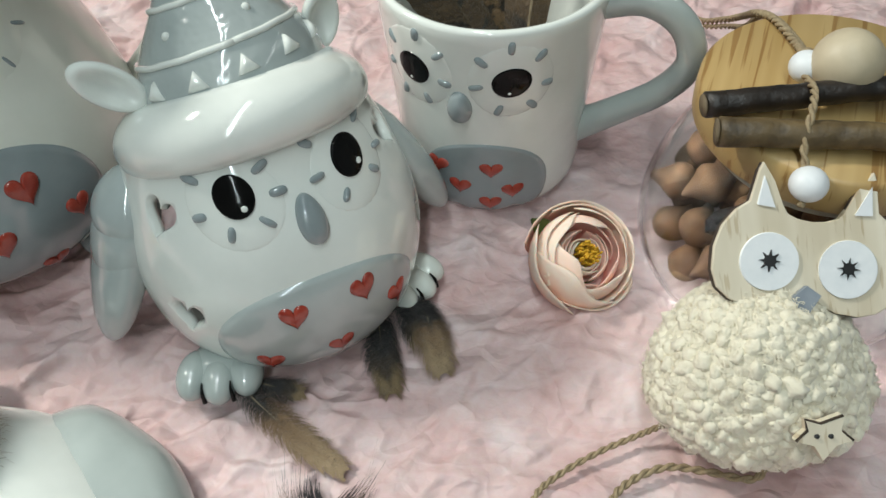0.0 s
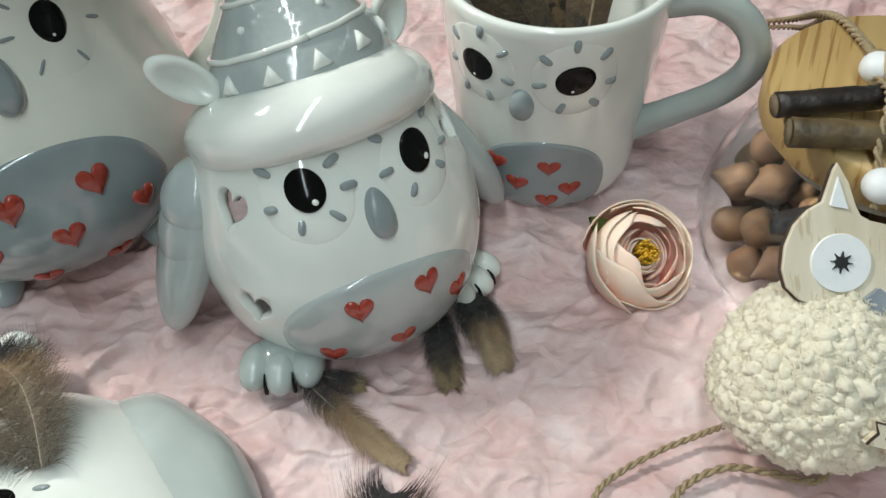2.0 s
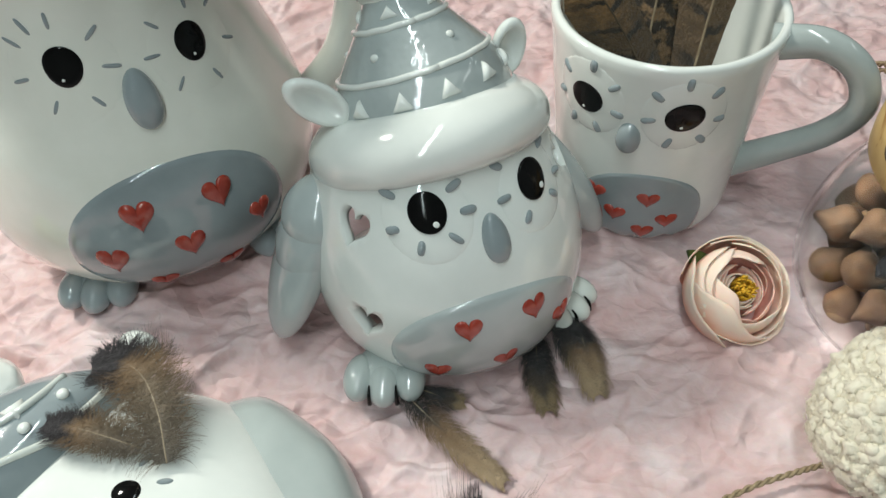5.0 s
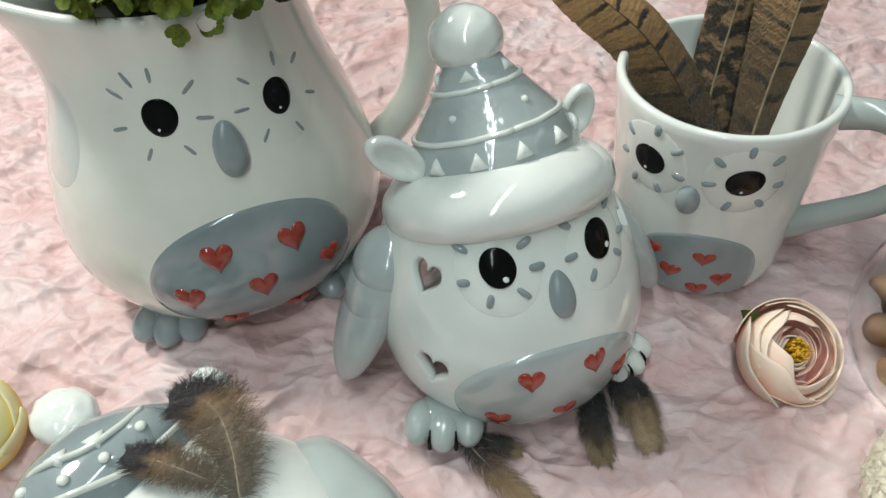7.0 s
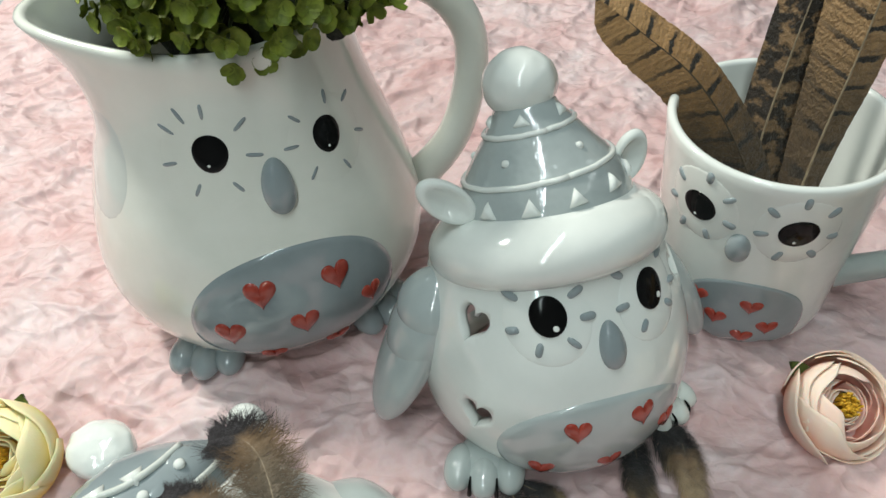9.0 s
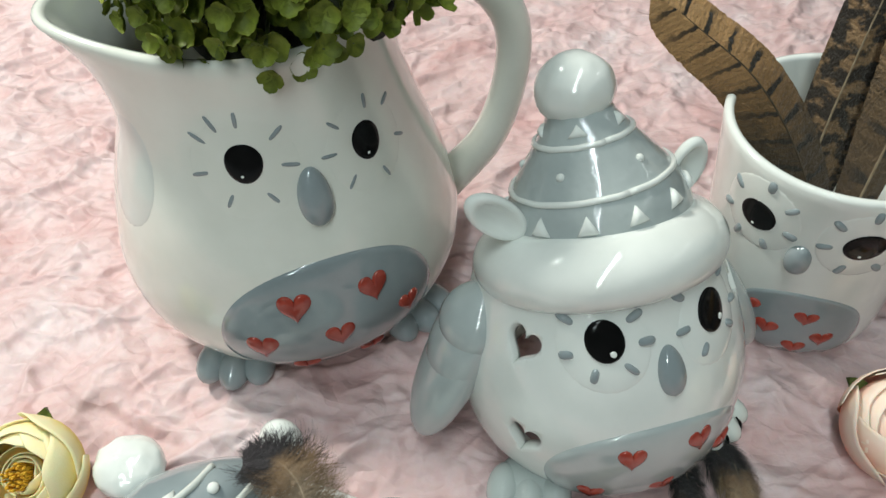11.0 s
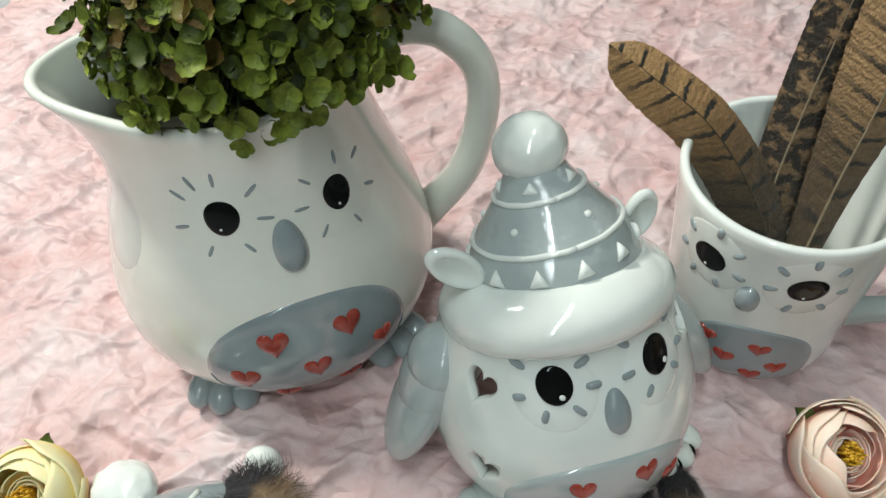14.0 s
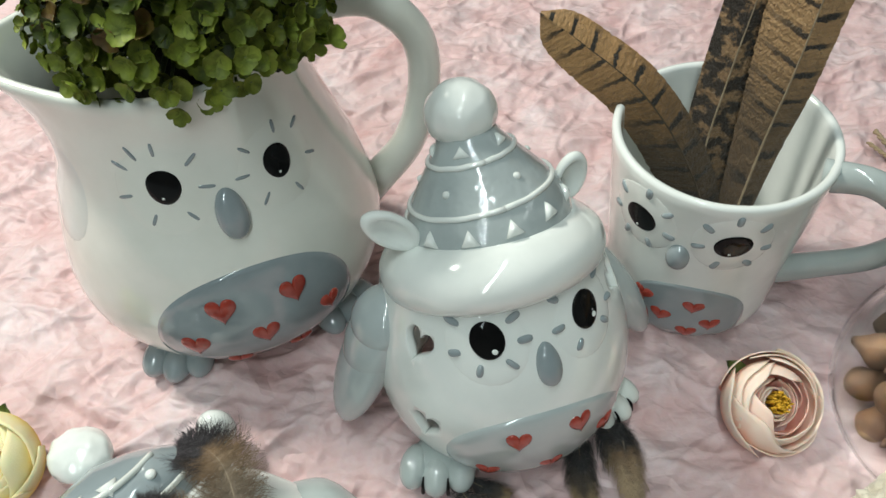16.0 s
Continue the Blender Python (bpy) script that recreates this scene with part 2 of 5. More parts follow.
def box_geo(x0, y0, z0, x1, y1, z1):
    v = [(x, y, z) for z in (z0, z1) for x, y in ((x0, y0), (x1, y0), (x1, y1), (x0, y1))]
    return v, [[3, 2, 1, 0], [4, 5, 6, 7], [0, 1, 5, 4], [1, 2, 6, 5], [2, 3, 7, 6], [3, 0, 4, 7]]


def slab(name, box, mat, label, category):
    ob = new(name, mesh_of(name, *box_geo(*box), mat, False))
    return tagged(ob, label, category, kind="structure")


slab("floor", (-3, -5.5, FLOOR - 0.05, 3, 2.6, FLOOR), FLOORING, "dark tiled shop floor below the table", "floor")
slab("ceiling", (-3, -5.5, CEIL, 3, 2.6, CEIL + 0.05), CEILING, "plain white ceiling above the table", "ceiling")
slab("wall_north", (-3, 2.6, FLOOR, 3, 2.7, CEIL), WALL, "plain light painted wall", "wall")
slab("wall_south", (-3, -5.6, FLOOR, 3, -5.5, CEIL), WALL, "plain light painted wall", "wall")
slab("wall_west", (-3.1, -5.6, FLOOR, -3, 2.7, CEIL), WALL, "plain light painted wall", "wall")
slab("wall_east", (3, -5.6, FLOOR, 3.1, 2.7, CEIL), WALL, "plain light painted wall", "wall")

table = thing("display_table", pose(0, 0, 0), "light grey display table under pink paper", "table")
part("tabletop", box_geo(-0.95, -0.35, -0.045, 0.85, 0.95, -0.012), TABLE, table)
for lx, ly in ((-0.88, -0.28), (0.78, -0.28), (-0.88, 0.88), (0.78, 0.88)):
    part("leg", box_geo(lx - 0.03, ly - 0.03, FLOOR, lx + 0.03, ly + 0.03, -0.045), TABLE, table)


# the crumpled sheet: flat facets that meet in sharp folds, calmer on the right
def axis(*runs):
    """A rising row of values from runs of (start, end, step)."""
    return np.unique(np.concatenate([np.arange(a, b, d) for a, b, d in runs]).round(5))


def facets(gx, gy, cell, cone, slope, turn, stretch, seed):
    """The lower envelope of many tilted cones, one in each cell: facets, and how far each place is from the fold between two."""
    rnd = np.random.RandomState(seed)
    jx, jy, ax, ay, up = rnd.uniform(0, 1, (5, 101, 101))
    c, s = math.cos(turn), math.sin(turn)
    px, py = (c * gx + s * gy) / stretch / cell, (c * gy - s * gx) / cell
    i0, j0 = np.floor(px).astype(int), np.floor(py).astype(int)
    low, second = np.full(gx.shape, 9.0), np.full(gx.shape, 9.0)
    for di in range(-2, 3):
        for dj in range(-2, 3):
            i, j = i0 + di, j0 + dj
            a, b = i % 101, j % 101
            dx, dy = px - i - jx[a, b], py - j - jy[a, b]
            z = cone * np.sqrt(dx * dx + dy * dy + 0.01) + slope * ((ax[a, b] - 0.5) * dx + (ay[a, b] - 0.5) * dy) + 0.35 * cone * up[a, b]
            second = np.minimum(second, np.maximum(low, z))
            low = np.minimum(low, z)
    return (low - low.mean()) * cell, (second - low) * cell * 0.5


def sheet():
    xs = axis((-0.485, 0.235, 0.00105), (0.235, 0.425, 0.006))
    ys = axis((-0.06, 0.075, 0.006), (0.075, 0.555, 0.00105), (0.555, 0.745, 0.006))
    gx, gy = np.meshgrid(xs, ys)
    wx = 0.004 * np.sin(38 * gx + 21 * gy) + 0.003 * np.sin(61 * gy - 44 * gx + 1)
    wy = 0.004 * np.sin(33 * gy - 27 * gx + 2) + 0.003 * np.sin(70 * gx + 36 * gy)
    px, py = gx + wx, gy + wy
    h = 0.0
    rnd = np.random.RandomState(3)
    for cell, tilt, ridge, width, turn, stretch, seed in ((0.036, 0.22, 0.0026, 0.0019, 0.50, 1.8, 1), (0.021, -0.22, 0.0022, 0.0015, 0.85, 2.2, 2), (0.024, 0.12, -0.0020, 0.0014, 0.15, 2.0, 5),
                                                          (0.0125, 0.16, 0.0014, 0.0011, 0.60, 1.7, 3), (0.0085, -0.12, 0.0008, 0.0009, 1.20, 1.5, 4)):
        f, gap = facets(px, py, cell, 1.0, 1.2, turn, stretch, seed)
        a, b, c = rnd.uniform(0, 6.28, 3)
        k = 6.28 / (cell * 3.1)
        mask = np.clip(0.55 + 0.8 * np.sin(k * (0.8 * gx + 0.6 * gy) + a) * np.sin(k * (0.7 * gy - 0.7 * gx) + b) + 0.4 * np.sin(k * 0.6 * gx + c), 0, 1)
        h = h + tilt * f + ridge * mask * np.exp(-((gap / width) ** 2))
    wild = 1 / (1 + np.exp((gx + 0.09) * 30))
    far = 1 / (1 + np.exp(-(gy - 0.30) * 30))
    h = h * (0.48 + 0.44 * np.maximum(wild, far))
    for k in range(190):
        cx, cy, ln = rnd.uniform(-0.44, 0.20), rnd.uniform(0.06, 0.54), rnd.uniform(0.008, 0.034)
        a = rnd.choice([0.45, 0.6, 0.75, 1.5, -0.3]) + rnd.uniform(-0.25, 0.25)
        u, v = math.cos(a) * (gx - cx) + math.sin(a) * (gy - cy), math.cos(a) * (gy - cy) - math.sin(a) * (gx - cx)
        v = v + 0.10 * ln * np.sin(u / ln * 2.2 + k)
        wide = np.where(v > 0, rnd.choice([0.0012, 0.0050]), rnd.choice([0.0011, 0.0040]))
        big = np.where(gx > -0.02, 0.7, 1.0)
        h = h + big * rnd.choice([-0.0015, 0.0019, 0.0027]) * np.exp(-np.abs(v) / wide) * np.clip(1.3 - (u / ln) ** 2, 0, 1)
    h = np.clip(h - 0.0021, -0.010, 0.0045)
    verts = np.stack([gx.ravel(), gy.ravel(), h.ravel()], 1).tolist()
    n, m = len(xs), len(ys)
    faces = [[j * n + i, j * n + i + 1, (j + 1) * n + i + 1, (j + 1) * n + i] for j in range(m - 1) for i in range(n - 1)]
    ob = new("wrapping_paper", mesh_of("wrapping_paper", verts, faces, PAPER))
    return tagged(ob, "crumpled pale pink wrapping paper spread over the table", "paper", kind="structure")


sheet()

# ---- owl pitcher ----
pitcher = thing("pitcher", facing(-0.1945, 0.243, 0.0, (0.502, -0.865)), "white glazed owl-shaped ceramic pitcher with grey belly and red hearts", "pitcher")


def pitcher_warp(p, th, z):
    """The lip is drawn out and up into a spout on the left side."""
    k = min(max((z - 0.098) / 0.044, 0.0), 1.0)
    a = abs(((th + 90 + 180) % 360) - 180)
    s = math.exp(-(a / 34.0) ** 2) * k**1.7
    return p + Vector((-0.019 * s, 0, 0.004 * s))


PITCHER = Round([(0.0, 0, 0.0400), (0.004, 0, 0.0490), (0.010, 0, 0.0570), (0.018, 0, 0.0630), (0.030, 0, 0.0678), (0.042, 0, 0.0688), (0.055, 0, 0.0668), (0.07, 0, 0.0630), (0.085, 0, 0.0580),
                 (0.10, 0, 0.0530), (0.115, 0, 0.0490), (0.128, 0, 0.0470), (0.140, 0, 0.0475)], pitcher_warp)
ZS = [0.0, 0.002, 0.004] + [0.008 + 0.004 * k for k in range(34)]
part("body", PITCHER.wall(ZS, 96, 0.0042), CREAM, pitcher)
part("handle", tube([(0.040, 0, 0.131), (0.060, 0, 0.134), (0.080, 0, 0.128), (0.095, 0, 0.108), (0.0965, 0, 0.082), (0.087, 0, 0.053), (0.064, 0, 0.030)], lambda u: 0.0068 + 0.0015 * abs(2 * u - 1) ** 3, 18, 48, 1.05, (0, 1, 0)), CREAM, pitcher)

def radial(rnd, eye, marks, l, w, mat, parent, name="lash", dome=0.0004, lift=0.0002):
    """Short strokes that stand like rays round an eye."""
    for th, z in marks:
        r = catmull(rnd.z, rnd.r, z)
        a = math.degrees(math.atan2(z - eye[1], radians(th - eye[0]) * r))
        part(name, rnd.patch(th, z, dash(l * random.uniform(0.88, 1.12), w * random.uniform(0.9, 1.15)), dome, lift, a + random.uniform(-8, 8), (1.0, 0.8, 0.4)), mat, parent)


def foot(side, front, spread, toe_r, mat, parent, lines=False, lift=0.0):
    """Three rounded toes that peep out under the belly."""
    out = math.atan2(side, front) * 0.55
    toes = []
    for k, a in enumerate((-spread, 0, spread)):
        d = Vector((math.sin(out + radians(a * 0.3)), -math.cos(out + radians(a * 0.3)), 0))
        x = Vector((math.cos(out), math.sin(out), 0)) * (toe_r * 1.22 * (k - 1))
        c = Vector((side, -front, toe_r * 0.92 + lift)) + x + d * (toe_r * (0.35 if k == 1 else 0.0))
        toes.append((c, d))
    f = part("foot", join_geo(*[ball(c, toe_r * 0.86, toe_r * 1.35, toe_r * 0.86, 18, 12, Matrix.Rotation(math.atan2(d.x, -d.y), 3, "Z")) for c, d in toes], ball((side * 0.93, -front * 0.90, toe_r * 0.9 + lift), toe_r * 1.75, toe_r * 1.5, toe_r * 0.86)), mat, parent)
    if lines:
        for (c0, d0), (c1, d1) in zip(toes, toes[1:]):
            m, d = (c0 + c1) / 2, (d0 + d1).normalized()
            part("toe_line", tube([m + d * (toe_r * 0.7) + Vector((0, 0, toe_r * 0.62)), m + d * (toe_r * 1.05) + Vector((0, 0, toe_r * 0.30)), m + d * (toe_r * 1.16) - Vector((0, 0, toe_r * 0.35))], lambda u: 0.0003 + 0.0006 * u, 8, 10), BLACK, f, "painted black line")
    return f


part("eye_disc", PITCHER.patch(-17, 0.1060, oval(0.0185, 0.0185), 0.0005, -0.0001, soft=True), CREAM, pitcher)
part("eye_disc", PITCHER.patch(29, 0.1020, oval(0.0165, 0.0170), 0.0005, -0.0001, soft=True), CREAM, pitcher)
for th, z, a, b, gl in ((-16.9, 0.1078, 0.0060, 0.0068, (-0.1, 0.0)), (28.9, 0.1035, 0.0056, 0.0068, (0, 0))):
    e = part("eye", PITCHER.patch(th, z, oval(a, b, 28, 0.06), 0.0005, 0.0006), BLACK, pitcher)
    part("eye_dot", PITCHER.patch(th - 1.0, z - 0.0040, oval(0.0005, 0.0005, 10), 0.0002, 0.0011), WHITE, e)
part("beak", PITCHER.patch(4.6, 0.0930, oval(0.0058, 0.0108, 32, -0.10), 0.0042, 0.0), GREY, pitcher)
radial(PITCHER, (-16.9, 0.1078), [(-26.6, 0.1209), (-17.4, 0.1223), (-32.6, 0.1158), (-33.2, 0.1036), (-23.4, 0.0954), (-9.1, 0.0958), (-1.0, 0.1055), (-3.8, 0.1167)], 0.0058, 0.0013, GREY, pitcher)
radial(PITCHER, (28.9, 0.1035), [(17.4, 0.1132), (33.2, 0.1155), (44.0, 0.1110), (44.9, 0.0969), (33.0, 0.0899), (19.0, 0.0929), (13.2, 0.1042)], 0.0052, 0.0013, GREY, pitcher)
belly = part("belly", PITCHER.patch(2.0, 0.0400, oval(0.0425, 0.0310, 64), 0.0009, 0.0002, 3), GREY, pitcher)
for th, z, w in ((-9.3, 0.0543, 0.0120), (15.2, 0.0533, 0.0115), (26.2, 0.0370, 0.0095), (-20.9, 0.0365, 0.0118), (2.4, 0.0372, 0.0112), (-9.9, 0.0170, 0.0105), (14.0, 0.0150, 0.0105)):
    part("heart", PITCHER.patch(th, z, heart(w, w * 1.05), 0.0012, 0.0010, 0, (1.0, 0.9, 0.6, 0.3)), RED, belly)
part("wing", PITCHER.patch(-70, 0.0930, oval(0.0160, 0.0235, 40, -0.2), 0.0005, -0.0001, -12, soft=True), FAINT_GREY, pitcher)
foot(-0.0375, 0.0445, 24, 0.0076, GREY, pitcher)
foot(0.0385, 0.0445, 24, 0.0076, GREY, pitcher)


# ---- owl mug ----
mug = thing("mug", facing(0.0140, 0.2702, -0.0005, (-0.327, -0.945)), "white owl-faced ceramic mug with grey handle, filled with feathers", "mug")
MUG = Round([(0.0, 0, 0.0345), (0.0025, 0, 0.0368), (0.008, 0, 0.0380), (0.03, 0, 0.0390), (0.06, 0, 0.0414), (0.0890, 0, 0.0440)])
ZS = [0.0, 0.001, 0.0025, 0.005] + [0.009 + 0.004 * k for k in range(21)]
part("body", MUG.wall(ZS, 80, 0.0037), WHITE, mug)
part("handle", tube([(0.039, 0, 0.0825), (0.056, 0, 0.0855), (0.0700, 0, 0.078), (0.0750, 0, 0.0635), (0.067, 0, 0.049), (0.051, 0, 0.0355), (0.033, 0, 0.022)], lambda u: 0.0046 + 0.0014 * abs(2 * u - 1) ** 3, 18, 48, 1.2, (0, 1, 0)), MID_GREY, mug)
part("eye_disc", MUG.patch(-24.0, 0.0694, oval(0.0160, 0.0165), 0.0009, -0.0001, soft=True), WHITE, mug)
part("eye_disc", MUG.patch(25.7, 0.0694, oval(0.0160, 0.0165), 0.0009, -0.0001, soft=True), WHITE, mug)
for th, z, turn in ((-24.0, 0.0694, 15), (25.7, 0.0699, 12)):
    e = part("eye", MUG.patch(th, z, oval(0.0070, 0.0064), 0.0005, 0.0011, turn), BLACK, mug)
    part("eye_dot", MUG.patch(th - 1.0, z - 0.0042, oval(0.0006, 0.0006, 10), 0.0002, 0.0015), WHITE, e)
part("beak", MUG.patch(0.4, 0.0569, oval(0.0047, 0.0072, 28, -0.08), 0.0042, 0.0), GREY, mug)
radial(MUG, (-24.0, 0.0694), [(-38.4, 0.0770), (-21.1, 0.0839), (-9.6, 0.0781), (-7.0, 0.0668), (-17.4, 0.0573), (-33.3, 0.0561), (-43.1, 0.0645)], 0.0056, 0.0028, GREY, mug, dome=0.0011)
radial(MUG, (25.7, 0.0699), [(11.5, 0.0786), (24.8, 0.0844), (38.6, 0.0797), (43.5, 0.0670), (36.6, 0.0584), (20.1, 0.0572), (9.0, 0.0674)], 0.0056, 0.0028, GREY, mug, dome=0.0011)
belly = part("belly", MUG.patch(13.0, 0.0145, oval(0.0265, 0.0245, 56), 0.0007, 0.0002), GREY, mug)
for th, z in ((17.0, 0.0254), (-1.0, 0.0154), (30.0, 0.0135), (17.0, 0.0070), (-14.5, 0.0240)):
    part("heart", MUG.patch(th, z, heart(0.0092, 0.0078), 0.0011, 0.0009, 0, (1.0, 0.9, 0.6, 0.3)), RED, belly)

# ---- owl candle lantern ----
lantern = thing("candle_lantern", facing(-0.0676, 0.2043, 0.0, (0.52, -0.854)), "white glazed owl-shaped candle lantern with grey bobble hat", "lantern")
LANTERN = Round([(0.003, 0.005, 0.040), (0.007, 0.005, 0.0450), (0.015, 0.005, 0.0490), (0.03, 0.005, 0.0508), (0.045, 0.004, 0.0495), (0.06, 0.001, 0.0455), (0.074, -0.004, 0.0405), (0.09, -0.010, 0.034)])
ZS = [0.003, 0.005, 0.007] + [0.010 + 0.003 * k for k in range(27)]
lantern_body = part("body", LANTERN.wall(ZS, 96, 0.004), WHITE, lantern)
LEAN_BACK = pose(0.0027, 0.0064, 0.0732, -27, -3.8, 0) @ Matrix.Scale(0.91, 4)
BRIM_LEAN = pose(0.0003, 0.0048, 0.0712, -31, 1, 0)
BRIM = Round([(-0.0062, 0, 0.0375), (-0.0035, 0, 0.0408), (0.0015, 0, 0.0425), (0.0068, 0, 0.0416), (0.0112, 0, 0.0384), (0.0146, 0, 0.0335), (0.0156, 0, 0.0290)])
HAT = Round([(0.009, 0, 0.0342), (0.018, 0, 0.0332), (0.026, 0, 0.0300), (0.034, 0, 0.0245), (0.042, 0, 0.0182), (0.050, 0, 0.0126), (0.054, 0, 0.0110)])


def leaned(geo, m=LEAN_BACK):
    return [m @ Vector(v) for v in geo[0]], geo[1]


part("hat_brim", leaned(BRIM.wall([-0.0062 + 0.0218 * k / 24 for k in range(25)], 96), BRIM_LEAN), WHITE, lantern)
hat = part("hat", leaned(HAT.wall([0.009 + 0.00375 * k for k in range(13)], 72)), HAT_GREY, lantern, "grey glazed knit-patterned hat")
v, f = ball((0, 0, 0), 0.0141, 0.0141, 0.0134, 40, 26)
part("pompom", leaned(([p * (1 + 0.045 * noise.noise(p * 190)) + Vector((0, 0, 0.0590)) for p in v], f)), WHITE, lantern)


def heart_cutter(rnd, th, z, w, h, turn=0.0):
    """A heart-shaped plug that widens outwards."""
    c, s = math.cos(radians(turn)), math.sin(radians(turn))
    p, n = rnd.at(th, z), rnd.out(th, z)
    u = Vector((math.cos(radians(th)), math.sin(radians(th)), 0))
    v = n.cross(u).normalized()
    if v.z < 0:
        v = -v
    rings = [(-0.012, 0.88), (-0.0022, 0.92), (-0.0004, 1.08), (0.0012, 1.38), (0.004, 1.9)]
    o = heart(w, h, 40)
    verts = [p + n * d + (u * (a * c - b * s) + v * (a * s + b * c)) * k for d, k in rings for a, b in o]
    m = len(o)
    faces = [[i * m + k, i * m + (k + 1) % m, (i + 1) * m + (k + 1) % m, (i + 1) * m + k] for i in range(len(rings) - 1) for k in range(m)]
    faces += [list(range(m))[::-1], [(len(rings) - 1) * m + k for k in range(m)]]
    return verts, faces


def floor_cutter():
    """The lantern has no floor: it stands over the paper on its rim."""
    o = [(0.036 * math.cos(2 * math.pi * k / 40), -0.005 + 0.036 * math.sin(2 * math.pi * k / 40)) for k in range(40)]
    verts = [Vector((x, y, z)) for z in (-0.01, 0.0125) for x, y in o]
    return verts, [[k, (k + 1) % 40, 40 + (k + 1) % 40, 40 + k] for k in range(40)] + [list(range(40))[::-1], list(range(40, 80))]


def back_cutter():
    """The arched opening in the back through which the candle goes in."""
    o = []
    for k in range(32):
        c, q = math.cos(2 * math.pi * k / 32), math.sin(2 * math.pi * k / 32)
        o.append((0.0450 * math.copysign(abs(c) ** 0.6, c), 0.040 + 0.034 * math.copysign(abs(q) ** 0.6, q)))
    verts = [Vector((x, y, z)) for y in (0.018, 0.075) for x, z in o]
    return verts, [[32 + k, 32 + (k + 1) % 32, (k + 1) % 32, k] for k in range(32)] + [list(range(32)), list(range(32, 64))[::-1]]


bpy.context.view_layer.update()
cut(lantern_body, [heart_cutter(LANTERN, th, z, 0.0118, 0.0124, t) for th, z, t in ((-63.0, 0.0665, -4), (-57.0, 0.0350, -4), (64.0, 0.0660, 4), (60.0, 0.0350, 4))] + [floor_cutter(), back_cutter(), leaned(box_geo(-0.08, -0.08, 0.005, 0.08, 0.08, 0.06), BRIM_LEAN)])

for th, z in ((-26.5, 0.0735), (28.5, 0.0720)):
    part("eye_disc", LANTERN.patch(th, z, oval(0.0152, 0.0150), 0.0008, -0.0001, soft=True), WHITE, lantern)
for th, z in ((-25.7, 0.0755), (28.2, 0.0742)):
    e = part("eye", LANTERN.patch(th, z, oval(0.0060, 0.0068), 0.0005, 0.0012), BLACK, lantern)
    part("eye_dot", LANTERN.patch(th + 3.2, z - 0.0030, oval(0.0010, 0.0010, 12), 0.0002, 0.0017), WHITE, e)
part("beak", LANTERN.patch(1.2, 0.0655, oval(0.0046, 0.0086, 30, -0.10), 0.0032, 0.0), GREY, lantern)
radial(LANTERN, (-25.7, 0.0760), [(-43.5, 0.0795), (-11.5, 0.0815), (-7.4, 0.0748), (-15.4, 0.0684), (-30.4, 0.0663), (-42.1, 0.0702)], 0.0054, 0.0025, GREY, lantern, dome=0.0012, lift=0.0004)
radial(LANTERN, (28.2, 0.0745), [(12.0, 0.0825), (45.5, 0.0790), (47.5, 0.0690), (38.0, 0.0660), (19.0, 0.0665), (10.5, 0.0740)], 0.0052, 0.0024, GREY, lantern, dome=0.0012, lift=0.0004)
belly = part("belly", LANTERN.patch(-4.0, 0.0240, oval(0.0380, 0.0262, 60), 0.0011, 0.0004, -2), PALE_GREY, lantern)
for th, z in ((-16.4, 0.0387), (10.3, 0.0391), (-2.1, 0.0190), (-29.0, 0.0175), (25.0, 0.0260)):
    part("heart", LANTERN.patch(th, z, heart(0.0094, 0.0098), 0.0012, 0.0011, 0, (1.0, 0.9, 0.6, 0.3)), RED, belly)
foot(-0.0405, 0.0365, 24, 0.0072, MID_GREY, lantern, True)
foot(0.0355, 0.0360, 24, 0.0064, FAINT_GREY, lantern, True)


def owl_wing(top, tip, mat, rows):
    """A folded wing, fused to the body: three rows of feathers that overlap like tiles."""
    top, tip = Vector(top), Vector(tip)
    d = (tip - top).normalized()
    full = (tip - top).length
    side = d.cross(Vector((1, 0, 0))).normalized()
    face = side.cross(d)
    g = ball((0, 0, 0), 1, 1, 1, 40, 26)
    w = None
    for part_of, wide, thick, swell in rows:
        out = []
        for p in g[0]:
            k = 1.0 + swell * p.z
            out.append(top + d * (full * part_of * 0.5 * (1 + p.z)) + side * (wide * p.x * k) + face * (thick * p.y * k))
        w = part("wing" if w is None else "covert", (out, g[1]), mat, w or lantern)


owl_wing((-0.0385, 0.0065, 0.0690), (-0.0685, 0.0020, 0.0035), PALE_GREY, ((1.0, 0.0142, 0.0090, 0.02), (0.64, 0.0140, 0.0100, 0.16), (0.38, 0.0132, 0.0106, 0.24)))
owl_wing((0.0375, 0.0040, 0.0660), (0.0655, -0.0090, 0.0080), PALE_GREY, ((1.0, 0.0140, 0.0085, 0.04),))


def ear(base, tip, width):
    """A scooped ear, hollow towards the front."""
    b, t = Vector(base), Vector(tip)
    d = (t - b).normalized()
    f = Vector((0, -1, 0.1)).normalized()
    side = d.cross(f).normalized()
    f = side.cross(d)
    l = (t - b).length
    v, q = ball((0, 0, 0), width, 0.0042, l * 0.62, 22, 16)
    out = []
    for p in v:
        k = max(0.0, 1 - (p.x / (width * 0.8)) ** 2 - (p.z / (l * 0.5)) ** 2)
        y = p.y + (0.0062 * k if p.y < 0 else 0)
        out.append(b + d * (l * 0.45 + p.z) + side * p.x - f * y)
    return out, q


part("ear", ear((-0.0290, 0.0080, 0.0905), (-0.0434, 0.0120, 0.1040), 0.0066), WHITE, lantern)
part("ear", ear((0.0325, 0.0110, 0.0860), (0.0366, 0.0130, 0.1025), 0.0066), WHITE, lantern)


